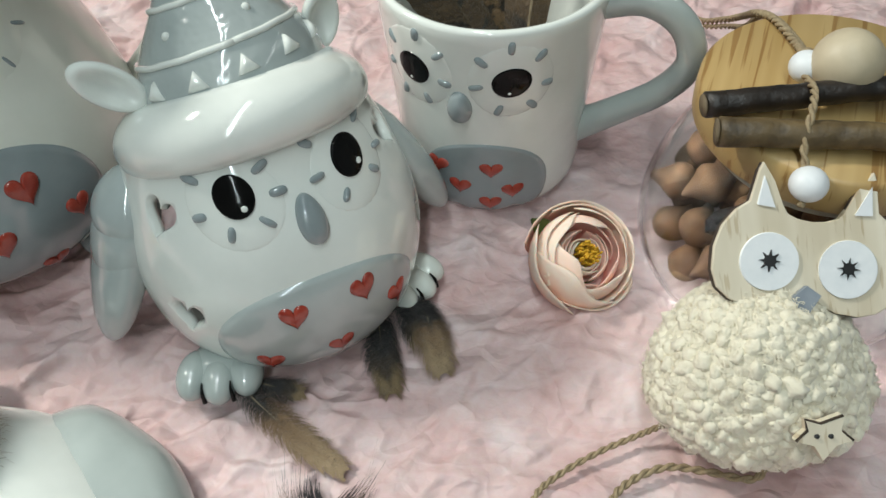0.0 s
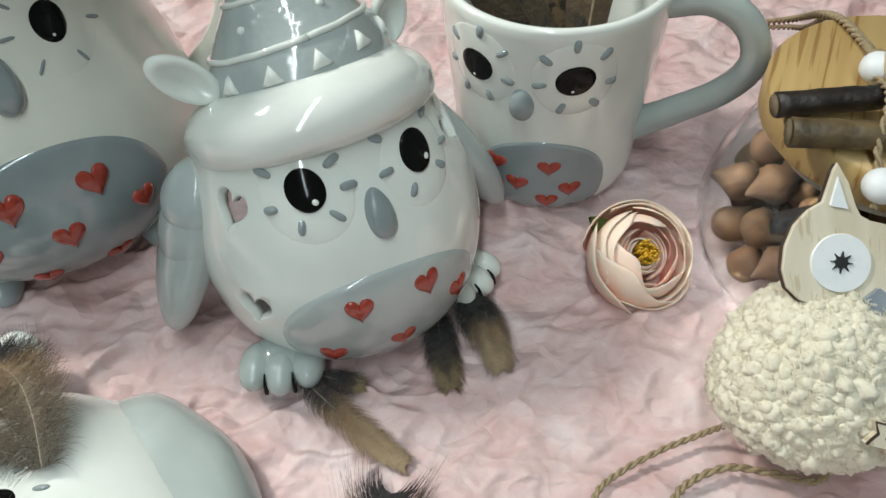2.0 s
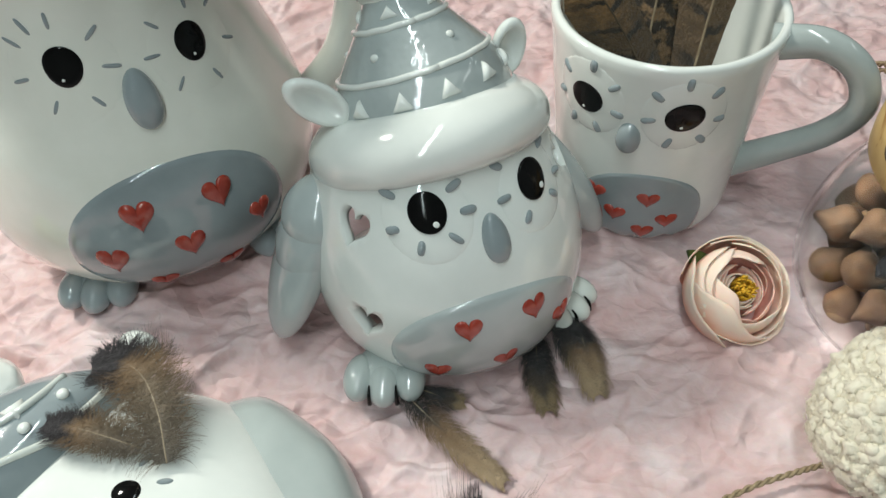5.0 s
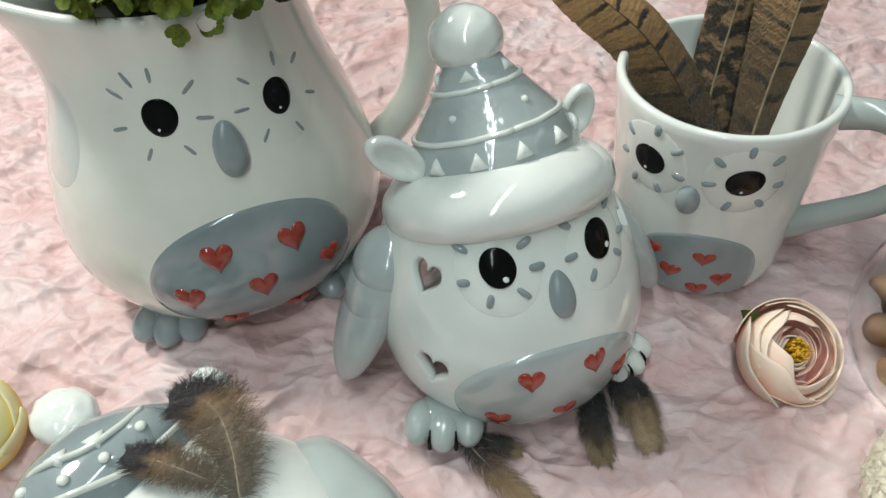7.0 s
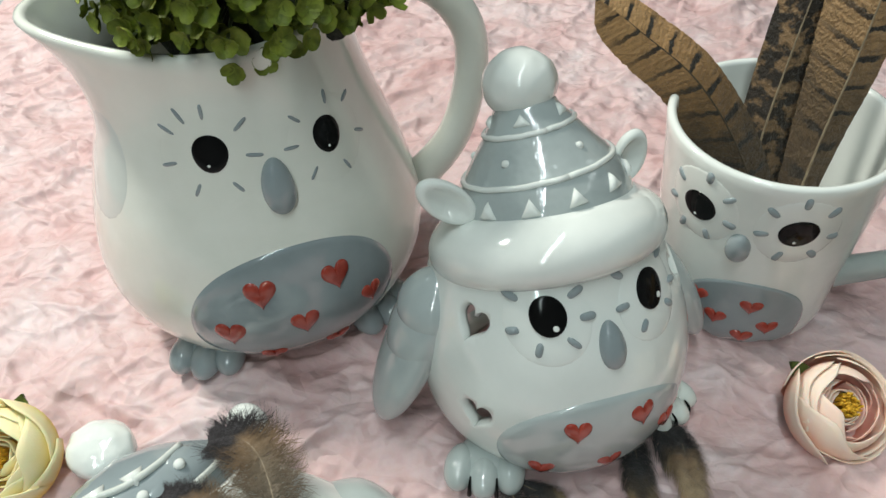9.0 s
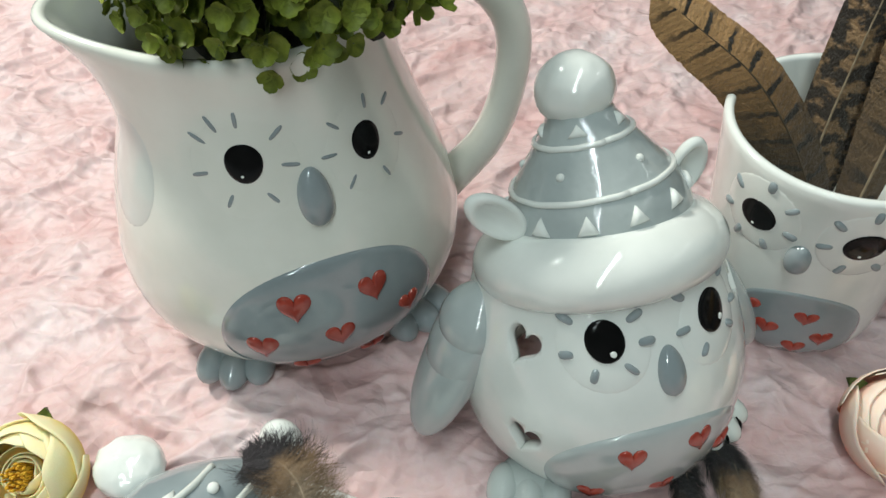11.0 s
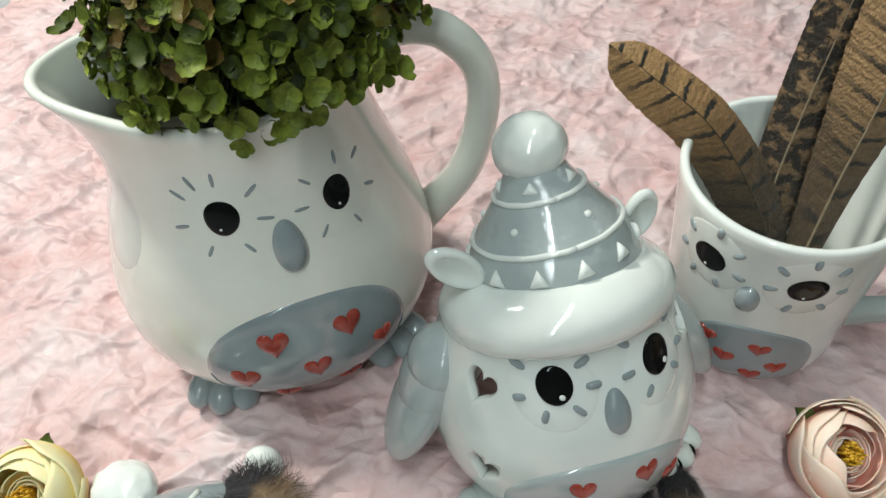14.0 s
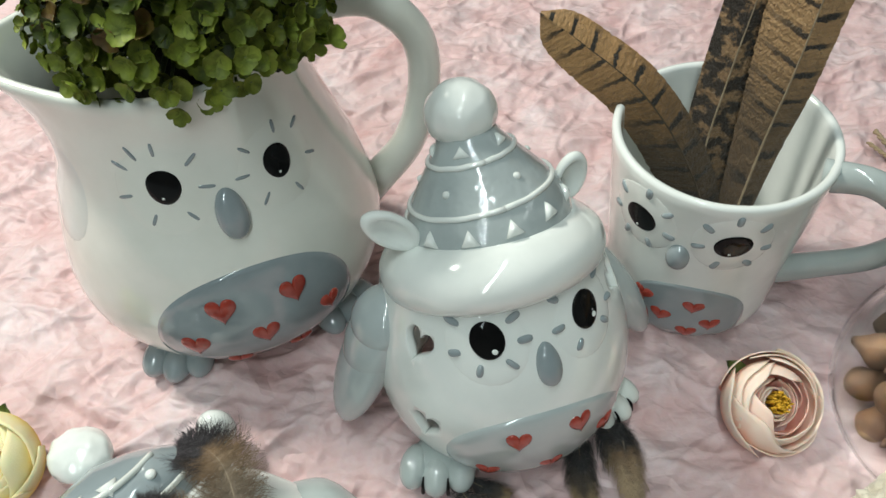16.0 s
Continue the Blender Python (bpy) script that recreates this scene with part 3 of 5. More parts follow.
def hat_ring(z):
    r = catmull(HAT.z, HAT.r, z)
    n = 48
    path = [Vector((r * math.sin(2 * math.pi * k / n), -r * math.cos(2 * math.pi * k / n), z + 0.00012 * math.sin(k * 1.7))) for k in range(n + 1)]
    return tube(path, 0.0012, 8, 0, 1.0, (0, 0, 1), True)


for z in (0.0278, 0.0432):
    part("hat_ring", leaned(hat_ring(z)), WHITE, hat, "raised white ring")
tri = [(-0.0038, -0.0030), (-0.0018, -0.0031), (0.0018, -0.0031), (0.0038, -0.0030), (0.0018, 0.0004), (0.0, 0.0034), (-0.0018, 0.0004)]
for k in range(12):
    part("hat_triangle", leaned(HAT.patch(-59.5 + 30 * k, 0.0208, tri, 0.0016, 0.0002, 0, (1.0, 0.7, 0.3))), WHITE, hat)
for k in range(5):
    part("hat_dot", leaned(HAT.patch(-48 + 72 * k, 0.0355, oval(0.0016, 0.0016, 14), 0.0012, 0.0, 0, (1.0, 0.7, 0.3))), WHITE, hat)
    part("hat_triangle", leaned(HAT.patch(-30 + 72 * k, 0.0480, [(u * 0.85, v * 0.75) for u, v in tri], 0.0012, 0.0002, 0, (1.0, 0.7, 0.3))), WHITE, hat)

# ---- plant in the pitcher ----


def leaf_material(name, low, mid, high):
    m, nt, b = material(name)
    oi = nt.nodes.new("ShaderNodeObjectInfo")
    geo = nt.nodes.new("ShaderNodeNewGeometry")
    add = nt.nodes.new("ShaderNodeMath")
    add.operation = "ADD"
    nt.links.new(oi.outputs["Random"], add.inputs[0])
    isle = nt.nodes.new("ShaderNodeMath")
    isle.operation, isle.inputs[1].default_value = "MULTIPLY", 0.30
    nt.links.new(geo.outputs["Random Per Island"], isle.inputs[0])
    nt.links.new(isle.outputs[0], add.inputs[1])
    fr = nt.nodes.new("ShaderNodeMath")
    fr.operation = "FRACT"
    nt.links.new(add.outputs[0], fr.inputs[0])
    n = noise_node(nt, 260.0, 4.0)
    mx = nt.nodes.new("ShaderNodeMath")
    mx.operation, mx.inputs[1].default_value = "MULTIPLY_ADD", 0.55
    nt.links.new(n.outputs["Fac"], mx.inputs[0])
    half = nt.nodes.new("ShaderNodeMath")
    half.operation, half.inputs[1].default_value = "MULTIPLY", 0.5
    nt.links.new(fr.outputs[0], half.inputs[0])
    nt.links.new(half.outputs[0], mx.inputs[2])
    r = ramp(nt, mx.outputs[0], [(0.25, low), (0.55, mid), (0.85, high)])
    nt.links.new(r.outputs["Color"], b.inputs["Base Color"])
    b.inputs["Roughness"].default_value = 0.55
    b.inputs["Specular IOR Level"].default_value = 0.25
    b.inputs["Subsurface Weight"].default_value = 0.3
    b.inputs["Subsurface Radius"].default_value = (0.002, 0.003, 0.0008)
    bump(nt, n.outputs["Fac"], b, 0.35, 0.0006)
    return m


LEAF = leaf_material("sedum_leaf", (0.020, 0.029, 0.005), (0.078, 0.103, 0.012), (0.27, 0.32, 0.045))
LEAF_DRY = leaf_material("sedum_leaf_tinged", (0.06, 0.034, 0.010), (0.14, 0.088, 0.020), (0.16, 0.17, 0.03))
STEM = plain("green_stem", (0.05, 0.07, 0.02), (0.08, 0.11, 0.035), 0.5)
# near-black colour that stands in for the shade in the leaf gaps
GAP_SHADE = plain("leaf_gap_shade", (0.008, 0.010, 0.005), (0.02, 0.024, 0.010), 0.9, 300.0, 0.8, 0.003)


def rosette(seed, size):
    """A whorl of five broad, cupped lobes that share a middle."""
    rnd = random.Random(seed)
    verts, faces = [], []
    n = 5 if seed % 3 else 4
    for k in range(n):
        a0 = 2 * math.pi * k / n + rnd.uniform(-0.15, 0.15)
        tilt = rnd.uniform(0.35, 0.85)
        ln = size * rnd.uniform(0.85, 1.15)
        half = size * rnd.uniform(0.50, 0.62)
        b = len(verts)
        d = Vector((math.cos(a0), math.sin(a0), 0))
        s = Vector((-d.y, d.x, 0))
        prof = [(0.0, 0.35), (0.3, 0.80), (0.60, 1.0), (0.85, 0.86), (0.97, 0.55), (1.0, 0.30)]
        for u, w in prof:
            z = tilt * ln * u * u * 0.75
            for v in (-1, -0.5, 0, 0.5, 1):
                verts.append(d * (ln * u * (1 - 0.10 * v * v)) + s * (half * w * v) + Vector((0, 0, z + 0.28 * half * w * v * v + 0.025 * size * rnd.uniform(-1, 1))))
        for i in range(len(prof) - 1):
            for j in range(4):
                faces.append([b + i * 5 + j, b + (i + 1) * 5 + j, b + (i + 1) * 5 + j + 1, b + i * 5 + j + 1])
    return verts, faces


plant_at = Vector((-0.1815, 0.2480, 0.0))
plant = thing("potted_plant", pose(plant_at.x, plant_at.y, 0.127), "bushy green artificial plant with small rounded leaves in the pitcher", "plant")
# added ball inside the bush, so that the gaps look dark
part("moss", ball((0, 0, 0.012), 0.038, 0.038, 0.030, 28, 18), GAP_SHADE, plant, "added dark core for the shade between the leaves")
leaf_meshes = [mesh_of("leaf", *rosette(k, 0.0042 * (0.75 + 0.12 * (k % 5))), LEAF_DRY if k in (3, 7) else LEAF) for k in range(12)]
rng = random.Random(11)
stems = ([], [])
inner = ([], [])
count = 0
golden = math.pi * (3 - math.sqrt(5))
N_LEAF = 1150
for k in range(N_LEAF):
    c = 1 - 1.36 * (k + 0.5) / N_LEAF
    a = golden * k
    s = math.sqrt(max(0, 1 - c * c))
    d = Vector((s * math.cos(a), s * math.sin(a), c)).normalized()
    d = (d + Vector((rng.uniform(-1, 1), rng.uniform(-1, 1), rng.uniform(-1, 1))) * 0.16).normalized()
    low = k % 3 == 2
    if low and k % 2:
        continue
    r = (0.041 if low else 0.0505) * rng.uniform(0.86, 1.10)
    lump = 1 + 0.14 * noise.noise(d * 2.6)
    p = Vector((d.x * r * lump * 1.04, d.y * r * lump * 1.04, 0.030 + d.z * r * lump * 0.92))
    if p.z < 0.018:
        f = 0.84 if p.z < 0.010 else 0.92
        p.x, p.y = p.x * f - 0.004, p.y * f - 0.002
    q = d.lerp(Vector((0, 0, 1)), 0.25).normalized().to_track_quat("Z", "Y").to_matrix().to_4x4()
    m = Matrix.Translation(p) @ q @ Matrix.Rotation(rng.uniform(0, 6.28), 4, "Z") @ Matrix.Rotation(rng.uniform(-0.5, 0.5), 4, "X") @ Matrix.Scale(rng.uniform(0.8, 1.2), 4)
    if not low and p.y < 0.012 and count < 300:
        ob = child("leaf", leaf_meshes[rng.randrange(12)], plant)
        ob.matrix_basis = m
        count += 1
    else:
        g = rosette(k + 50, 0.0042)
        base = len(inner[0])
        inner[0].extend(m @ v for v in g[0])
        inner[1].extend([i + base for i in f] for f in g[1])
    if k % 2 == 0:
        root = Vector((d.x * 0.012, d.y * 0.012, 0.012))
        g = tube([root, root.lerp(p, 0.55) + Vector((0, 0, 0.006)), p], 0.0006, 5, 6)
        base = len(stems[0])
        stems[0].extend(g[0])
        stems[1].extend([i + base for i in f] for f in g[1])
tagged(part("undergrowth", inner, LEAF, plant, "darker inner leaves"), kind="stuff")
tagged(part("stalk", stems, STEM, plant, "thin green stalks"), kind="stuff")

# ---- feathers ----


def feather_material(name, stops, bars=0.0, dark=(0.02, 0.014, 0.008), mottle=0.0, fine=900.0):
    """Colour runs along the quill (u); bars: dark wavy bands to the length."""
    m, nt, b = material(name)
    tc = nt.nodes.new("ShaderNodeUVMap")
    sep = nt.nodes.new("ShaderNodeSeparateXYZ")
    nt.links.new(tc.outputs["UV"], sep.inputs[0])
    n = noise_node(nt, 170.0, 5.0, 0.65)
    mix = nt.nodes.new("ShaderNodeMath")
    mix.operation, mix.inputs[1].default_value = "MULTIPLY_ADD", 0.30
    nt.links.new(n.outputs["Fac"], mix.inputs[0])
    sub = nt.nodes.new("ShaderNodeMath")
    sub.operation, sub.inputs[1].default_value = "SUBTRACT", 0.15
    nt.links.new(sep.outputs[0], sub.inputs[0])
    nt.links.new(sub.outputs[0], mix.inputs[2])
    colour = ramp(nt, mix.outputs[0], stops).outputs["Color"]
    height = n.outputs["Fac"]
    if bars:
        side = nt.nodes.new("ShaderNodeMath")
        side.operation, side.inputs[1].default_value = "GREATER_THAN", 0.5
        nt.links.new(sep.outputs[1], side.inputs[0])
        skew = nt.nodes.new("ShaderNodeMath")
        skew.operation, skew.inputs[1].default_value = "MULTIPLY_ADD", bars
        nt.links.new(sep.outputs[0], skew.inputs[0])
        wob = noise_node(nt, 260.0, 4.0, 0.7)
        w2 = nt.nodes.new("ShaderNodeMath")
        w2.operation, w2.inputs[1].default_value = "MULTIPLY_ADD", 0.42
        nt.links.new(wob.outputs["Fac"], w2.inputs[0])
        sk = nt.nodes.new("ShaderNodeMath")
        sk.operation, sk.inputs[1].default_value = "MULTIPLY", 0.38
        nt.links.new(side.outputs[0], sk.inputs[0])
        nt.links.new(sk.outputs[0], w2.inputs[2])
        nt.links.new(w2.outputs[0], skew.inputs[2])
        fr = nt.nodes.new("ShaderNodeMath")
        fr.operation = "FRACT"
        nt.links.new(skew.outputs[0], fr.inputs[0])
        edge = ramp(nt, fr.outputs[0], [(0.0, (0, 0, 0)), (0.04, (1, 1, 1)), (0.17, (1, 1, 1)), (0.23, (0, 0, 0)), (1.0, (0, 0, 0))])
        reach = ramp(nt, sep.outputs[1], [(0.06, (0.35, 0.35, 0.35)), (0.25, (0.8, 0.8, 0.8)), (0.50, (1, 1, 1)), (0.85, (1, 1, 1)), (0.95, (0.2, 0.2, 0.2))])
        both = nt.nodes.new("ShaderNodeMath")
        both.operation = "MULTIPLY"
        nt.links.new(edge.outputs["Color"], both.inputs[0])
        nt.links.new(reach.outputs["Color"], both.inputs[1])
        cm = nt.nodes.new("ShaderNodeMix")
        cm.data_type = "RGBA"
        nt.links.new(both.outputs[0], cm.inputs["Factor"])
        nt.links.new(colour, cm.inputs["A"])
        cm.inputs["B"].default_value = (*dark, 1)
        colour = cm.outputs["Result"]
    if mottle:
        sp = noise_node(nt, 140.0, 4.0, 0.6)
        e2 = ramp(nt, sp.outputs["Fac"], [(0.44, (0, 0, 0)), (0.52, (1, 1, 1))])
        cm = nt.nodes.new("ShaderNodeMix")
        cm.data_type = "RGBA"
        nt.links.new(e2.outputs["Color"], cm.inputs["Factor"])
        nt.links.new(colour, cm.inputs["A"])
        cm.inputs["B"].default_value = (*dark, 1)
        colour = cm.outputs["Result"]
    nt.links.new(colour, b.inputs["Base Color"])
    b.inputs["Roughness"].default_value = 0.6
    b.inputs["Sheen Weight"].default_value = 0.15
    mp = nt.nodes.new("ShaderNodeMapping")
    mp.inputs["Scale"].default_value = (170.0, 5.0, 1.0)
    nt.links.new(tc.outputs["UV"], mp.inputs["Vector"])
    barb = nt.nodes.new("ShaderNodeTexNoise")
    barb.inputs["Scale"].default_value, barb.inputs["Detail"].default_value = 1.0, 3.0
    nt.links.new(mp.outputs["Vector"], barb.inputs["Vector"])
    tone = ramp(nt, barb.outputs["Fac"], [(0.35, (0.84, 0.82, 0.80)), (0.62, (1.08, 1.07, 1.06))])
    mul = nt.nodes.new("ShaderNodeMix")
    mul.data_type, mul.blend_type = "RGBA", "MULTIPLY"
    mul.inputs["Factor"].default_value = 1.0
    nt.links.new(colour, mul.inputs["A"])
    nt.links.new(tone.outputs["Color"], mul.inputs["B"])
    nt.links.new(mul.outputs["Result"], b.inputs["Base Color"])
    rip = nt.nodes.new("ShaderNodeTexWave")
    rip.bands_direction = "X"
    rip.inputs["Scale"].default_value, rip.inputs["Distortion"].default_value, rip.inputs["Detail"].default_value, rip.inputs["Detail Scale"].default_value = 16.0, 7.0, 3.0, 2.5
    nt.links.new(tc.outputs["UV"], rip.inputs["Vector"])
    ridge = bump(nt, height, b, 0.9, 0.0025)
    fold = nt.nodes.new("ShaderNodeBump")
    fold.inputs["Strength"].default_value, fold.inputs["Distance"].default_value = 0.6, 0.0011
    nt.links.new(rip.outputs["Fac"], fold.inputs["Height"])
    nt.links.new(fold.outputs["Normal"], ridge.inputs["Normal"])
    return m


QUILL = plain("quill", (0.22, 0.165, 0.10), (0.34, 0.27, 0.18), 0.4)
QUILL_DARK = plain("dark_quill", (0.05, 0.035, 0.02), (0.09, 0.065, 0.04), 0.4)
# both barred vanes: low stops darkened, the mug's inner shade put into the colour
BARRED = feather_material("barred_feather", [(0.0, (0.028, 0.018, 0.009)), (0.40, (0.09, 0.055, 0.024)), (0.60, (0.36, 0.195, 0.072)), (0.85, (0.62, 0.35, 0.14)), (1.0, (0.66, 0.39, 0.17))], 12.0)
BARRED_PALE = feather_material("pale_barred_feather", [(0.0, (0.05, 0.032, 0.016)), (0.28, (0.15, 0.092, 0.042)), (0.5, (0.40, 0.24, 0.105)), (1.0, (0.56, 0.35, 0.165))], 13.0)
MOTTLED = feather_material("mottled_feather", [(0.0, (0.17, 0.105, 0.05)), (1.0, (0.50, 0.30, 0.14))], 0.0, (0.028, 0.018, 0.009), 1.0)
DOWN_TAN = feather_material("tan_down", [(0.0, (0.008, 0.006, 0.005)), (0.42, (0.022, 0.014, 0.010)), (0.58, (0.27, 0.165, 0.085)), (1.0, (0.56, 0.40, 0.24))])
DOWN_DARK = feather_material("dark_down", [(0.0, (0.006, 0.005, 0.006)), (0.62, (0.014, 0.011, 0.011)), (0.85, (0.07, 0.046, 0.026)), (1.05, (0.34, 0.235, 0.12))])
DOWN_BROWN = feather_material("brown_down", [(0.0, (0.13, 0.11, 0.085)), (0.45, (0.20, 0.145, 0.090)), (0.66, (0.24, 0.145, 0.070)), (0.80, (0.015, 0.010, 0.012)), (1.0, (0.02, 0.013, 0.016))])


def blade(name, path, widths, face, mat, quill, label, curl=0.18, seed=0):
    """A long stiff feather: a webbed vane of overlapping barbs on each side of the quill."""
    rnd = random.Random(seed)
    pts = spline(path, 90)
    root = pts[0]
    ob = thing(name, Matrix.Translation(root), label, "feather", "tail feathers in the mug")
    face = Vector(face).normalized()
    m = len(pts)
    verts, faces, uvs = [], [], []
    cols = 9
    for i, p in enumerate(pts):
        u = i / (m - 1)
        d = (pts[min(i + 1, m - 1)] - pts[max(i - 1, 0)]).normalized()
        side = d.cross(face).normalized()
        out = side.cross(d)
        wl, wr = [catmull([0, 0.25, 0.5, 0.75, 0.9, 1.0], w, u) for w in widths]
        jag = 1 + 0.05 * noise.noise(Vector((u * 60, seed, 0)))
        for k in range(-cols, cols + 1):
            v = k / cols
            w = (wr if v > 0 else wl) * jag * v
            rip = 0.00035 * noise.noise(Vector((u * 90 + abs(v) * 6, v * 3, seed)))
            verts.append(p - root + side * w + d * (abs(w) * 0.35) + out * (-curl * abs(w) * abs(v) + 0.0012 * (1 - abs(v)) ** 2 + rip))
            uvs.append((u, 0.5 + 0.5 * v))
    c = 2 * cols + 1
    for i in range(m - 1):
        for k in range(c - 1):
            faces.append([i * c + k, (i + 1) * c + k, (i + 1) * c + k + 1, i * c + k + 1])
    n = len(verts)
    back = [v - face * 0.0005 for v in verts]
    verts += back
    uvs += uvs
    faces += [[n + i for i in reversed(f)] for f in list(faces)]
    child("vane", mesh_of("vane", verts, faces, mat, True, uvs), ob)
    qp = [p - root + face * 0.0010 for p in pts[:-3]]
    part("quill", tube(qp, lambda u: 0.00045 * (1 - 0.8 * u) + 0.00012, 8, 0, 1.0, (0, 0, 1), True), quill, ob)
    return ob


FRONT = (-0.10, -0.85, 0.45)
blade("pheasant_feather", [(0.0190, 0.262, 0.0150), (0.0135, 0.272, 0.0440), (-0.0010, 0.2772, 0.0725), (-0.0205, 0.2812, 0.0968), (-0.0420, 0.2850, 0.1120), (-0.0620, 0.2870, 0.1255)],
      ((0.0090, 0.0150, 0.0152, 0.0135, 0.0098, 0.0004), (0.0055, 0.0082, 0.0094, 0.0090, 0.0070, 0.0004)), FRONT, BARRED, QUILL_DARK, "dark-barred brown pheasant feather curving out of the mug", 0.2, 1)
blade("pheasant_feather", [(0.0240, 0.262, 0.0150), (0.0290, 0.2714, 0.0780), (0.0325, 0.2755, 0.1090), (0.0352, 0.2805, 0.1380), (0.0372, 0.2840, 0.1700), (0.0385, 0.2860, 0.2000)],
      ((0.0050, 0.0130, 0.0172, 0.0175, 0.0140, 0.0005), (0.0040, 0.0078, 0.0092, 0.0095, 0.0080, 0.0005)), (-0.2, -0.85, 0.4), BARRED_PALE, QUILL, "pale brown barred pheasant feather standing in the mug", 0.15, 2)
blade("pheasant_feather", [(0.0120, 0.278, 0.0150), (0.0105, 0.2830, 0.0650), (0.0135, 0.2900, 0.1005), (0.0165, 0.2945, 0.1290), (0.0200, 0.2980, 0.1700), (0.0240, 0.3000, 0.1950)],
      ((0.0060, 0.0100, 0.0110, 0.0110, 0.0090, 0.0005), (0.0080, 0.0150, 0.0165, 0.0160, 0.0120, 0.0005)), FRONT, MOTTLED, QUILL, "mottled dark and tan pheasant feather standing in the mug", 0.15, 3)


def plume(path, half, mat, label, seed, count=240, fluff=1.0, tight=0.6, sweep=1.0, broad=1.3):
    """A small downy feather: a bent quill with hundreds of hair-fine barbs."""
    rnd = random.Random(seed)
    pts = spline(path, 60)
    root = pts[0]
    ob = thing("small_feather", Matrix.Translation(root), label, "feather", "loose small feathers")
    verts, faces, uvs = [], [], []
    up = Vector((0, 0, 1))
    for k in range(count * 2):
        u = (k // 2 + rnd.random()) / count
        sgn = 1 if k % 2 else -1
        i = min(int(u * 59), 58)
        p = pts[i].lerp(pts[i + 1], u * 59 - i) - root
        d = (pts[i + 1] - pts[i]).normalized()
        side = d.cross(up).normalized() * sgn
        loose = fluff * max(0.15, 1 - u * tight)
        clump = noise.noise(Vector((u * 16 + seed, sgn * 3.1, 0)))
        env = math.sin(math.pi * min(1.0, 0.14 + 0.82 * u**0.85)) ** 0.55
        ln = half * env * rnd.uniform(1 - 0.5 * loose, 1.05) * (1 + 0.28 * clump)
        lean = sweep + rnd.uniform(-0.7, 0.5) * loose + 0.7 * clump
        rise = (0.05 + rnd.uniform(-0.05, 0.30) * loose)
        droop = rnd.uniform(0.2, 0.7)
        b = len(verts)
        w = rnd.uniform(0.00009, 0.00019) * (1.9 - 1.0 * min(loose, 1.2)) * (1 + broad * u)
        for j in range(4):
            t = j / 3
            q = p + side * (ln * t * (1.15 - 0.3 * t)) + d * (ln * lean * t * t) + up * (ln * rise * t - ln * droop * rise * t * t + 0.0004)
            ww = w * (1 - 0.75 * t)
            verts += [q - d * ww, q + d * ww + up * ww * 0.6]
            uvs += [(u + 0.26 * t, 0.5 + 0.5 * sgn * t)] * 2
        for j in range(3):
            faces.append([b + 2 * j, b + 2 * j + 1, b + 2 * j + 3, b + 2 * j + 2])
    child("vane", mesh_of("vane", verts, faces, mat, True, uvs), ob)
    part("quill", tube([p - root + up * 0.0004 for p in pts], lambda u: 0.00026 * (1 - 0.8 * u), 6, 0, 1.0, (0, 0, 1), True), QUILL, ob)
    return ob


plume([(-0.0790, 0.1520, 0.0025), (-0.0680, 0.1400, 0.0050), (-0.0530, 0.1275, 0.0045), (-0.0375, 0.1165, 0.0020)], 0.0080, DOWN_TAN, "small downy feather, dark base and tan tip, on pink paper", 3, 520, 1.25, 0.72)
plume([(-0.0700, 0.1500, 0.0030), (-0.0630, 0.1468, 0.0050), (-0.0540, 0.1455, 0.0040)], 0.0060, DOWN_DARK, "short dark downy feather beside the lantern's foot", 4, 200, 1.0)
plume([(-0.0300, 0.1800, 0.0060), (-0.0285, 0.1640, 0.0060), (-0.0240, 0.1450, 0.0020)], 0.0085, DOWN_DARK, "small black feather with a tan tip under the lantern", 5, 520, 1.25, 0.72)
plume([(-0.0140, 0.1830, 0.0050), (-0.0110, 0.1690, 0.0065), (-0.0065, 0.1530, 0.0020)], 0.0085, DOWN_TAN, "small tan feather with a dark base by the lantern", 6, 520, 1.25, 0.72)
plume([(-0.0220, 0.1860, 0.0050), (-0.0170, 0.1760, 0.0065), (-0.0130, 0.1690, 0.0040)], 0.0110, DOWN_DARK, "black fluffy feather tucked under the lantern", 7, 300, 1.0)
plume([(-0.0460, 0.0800, 0.0020), (-0.0450, 0.0930, 0.0060), (-0.0420, 0.1060, 0.0050)], 0.0190, DOWN_BROWN, "grey-brown fluffy feather lying on pink paper", 8, 200, 1.3)

# ---- owl-shaped dish lying in front ----
dish = thing("owl_dish", pose(-0.150, 0.080, 0.0), "white glazed owl-shaped ceramic dish with grey hat and wing, lying flat", "dish")


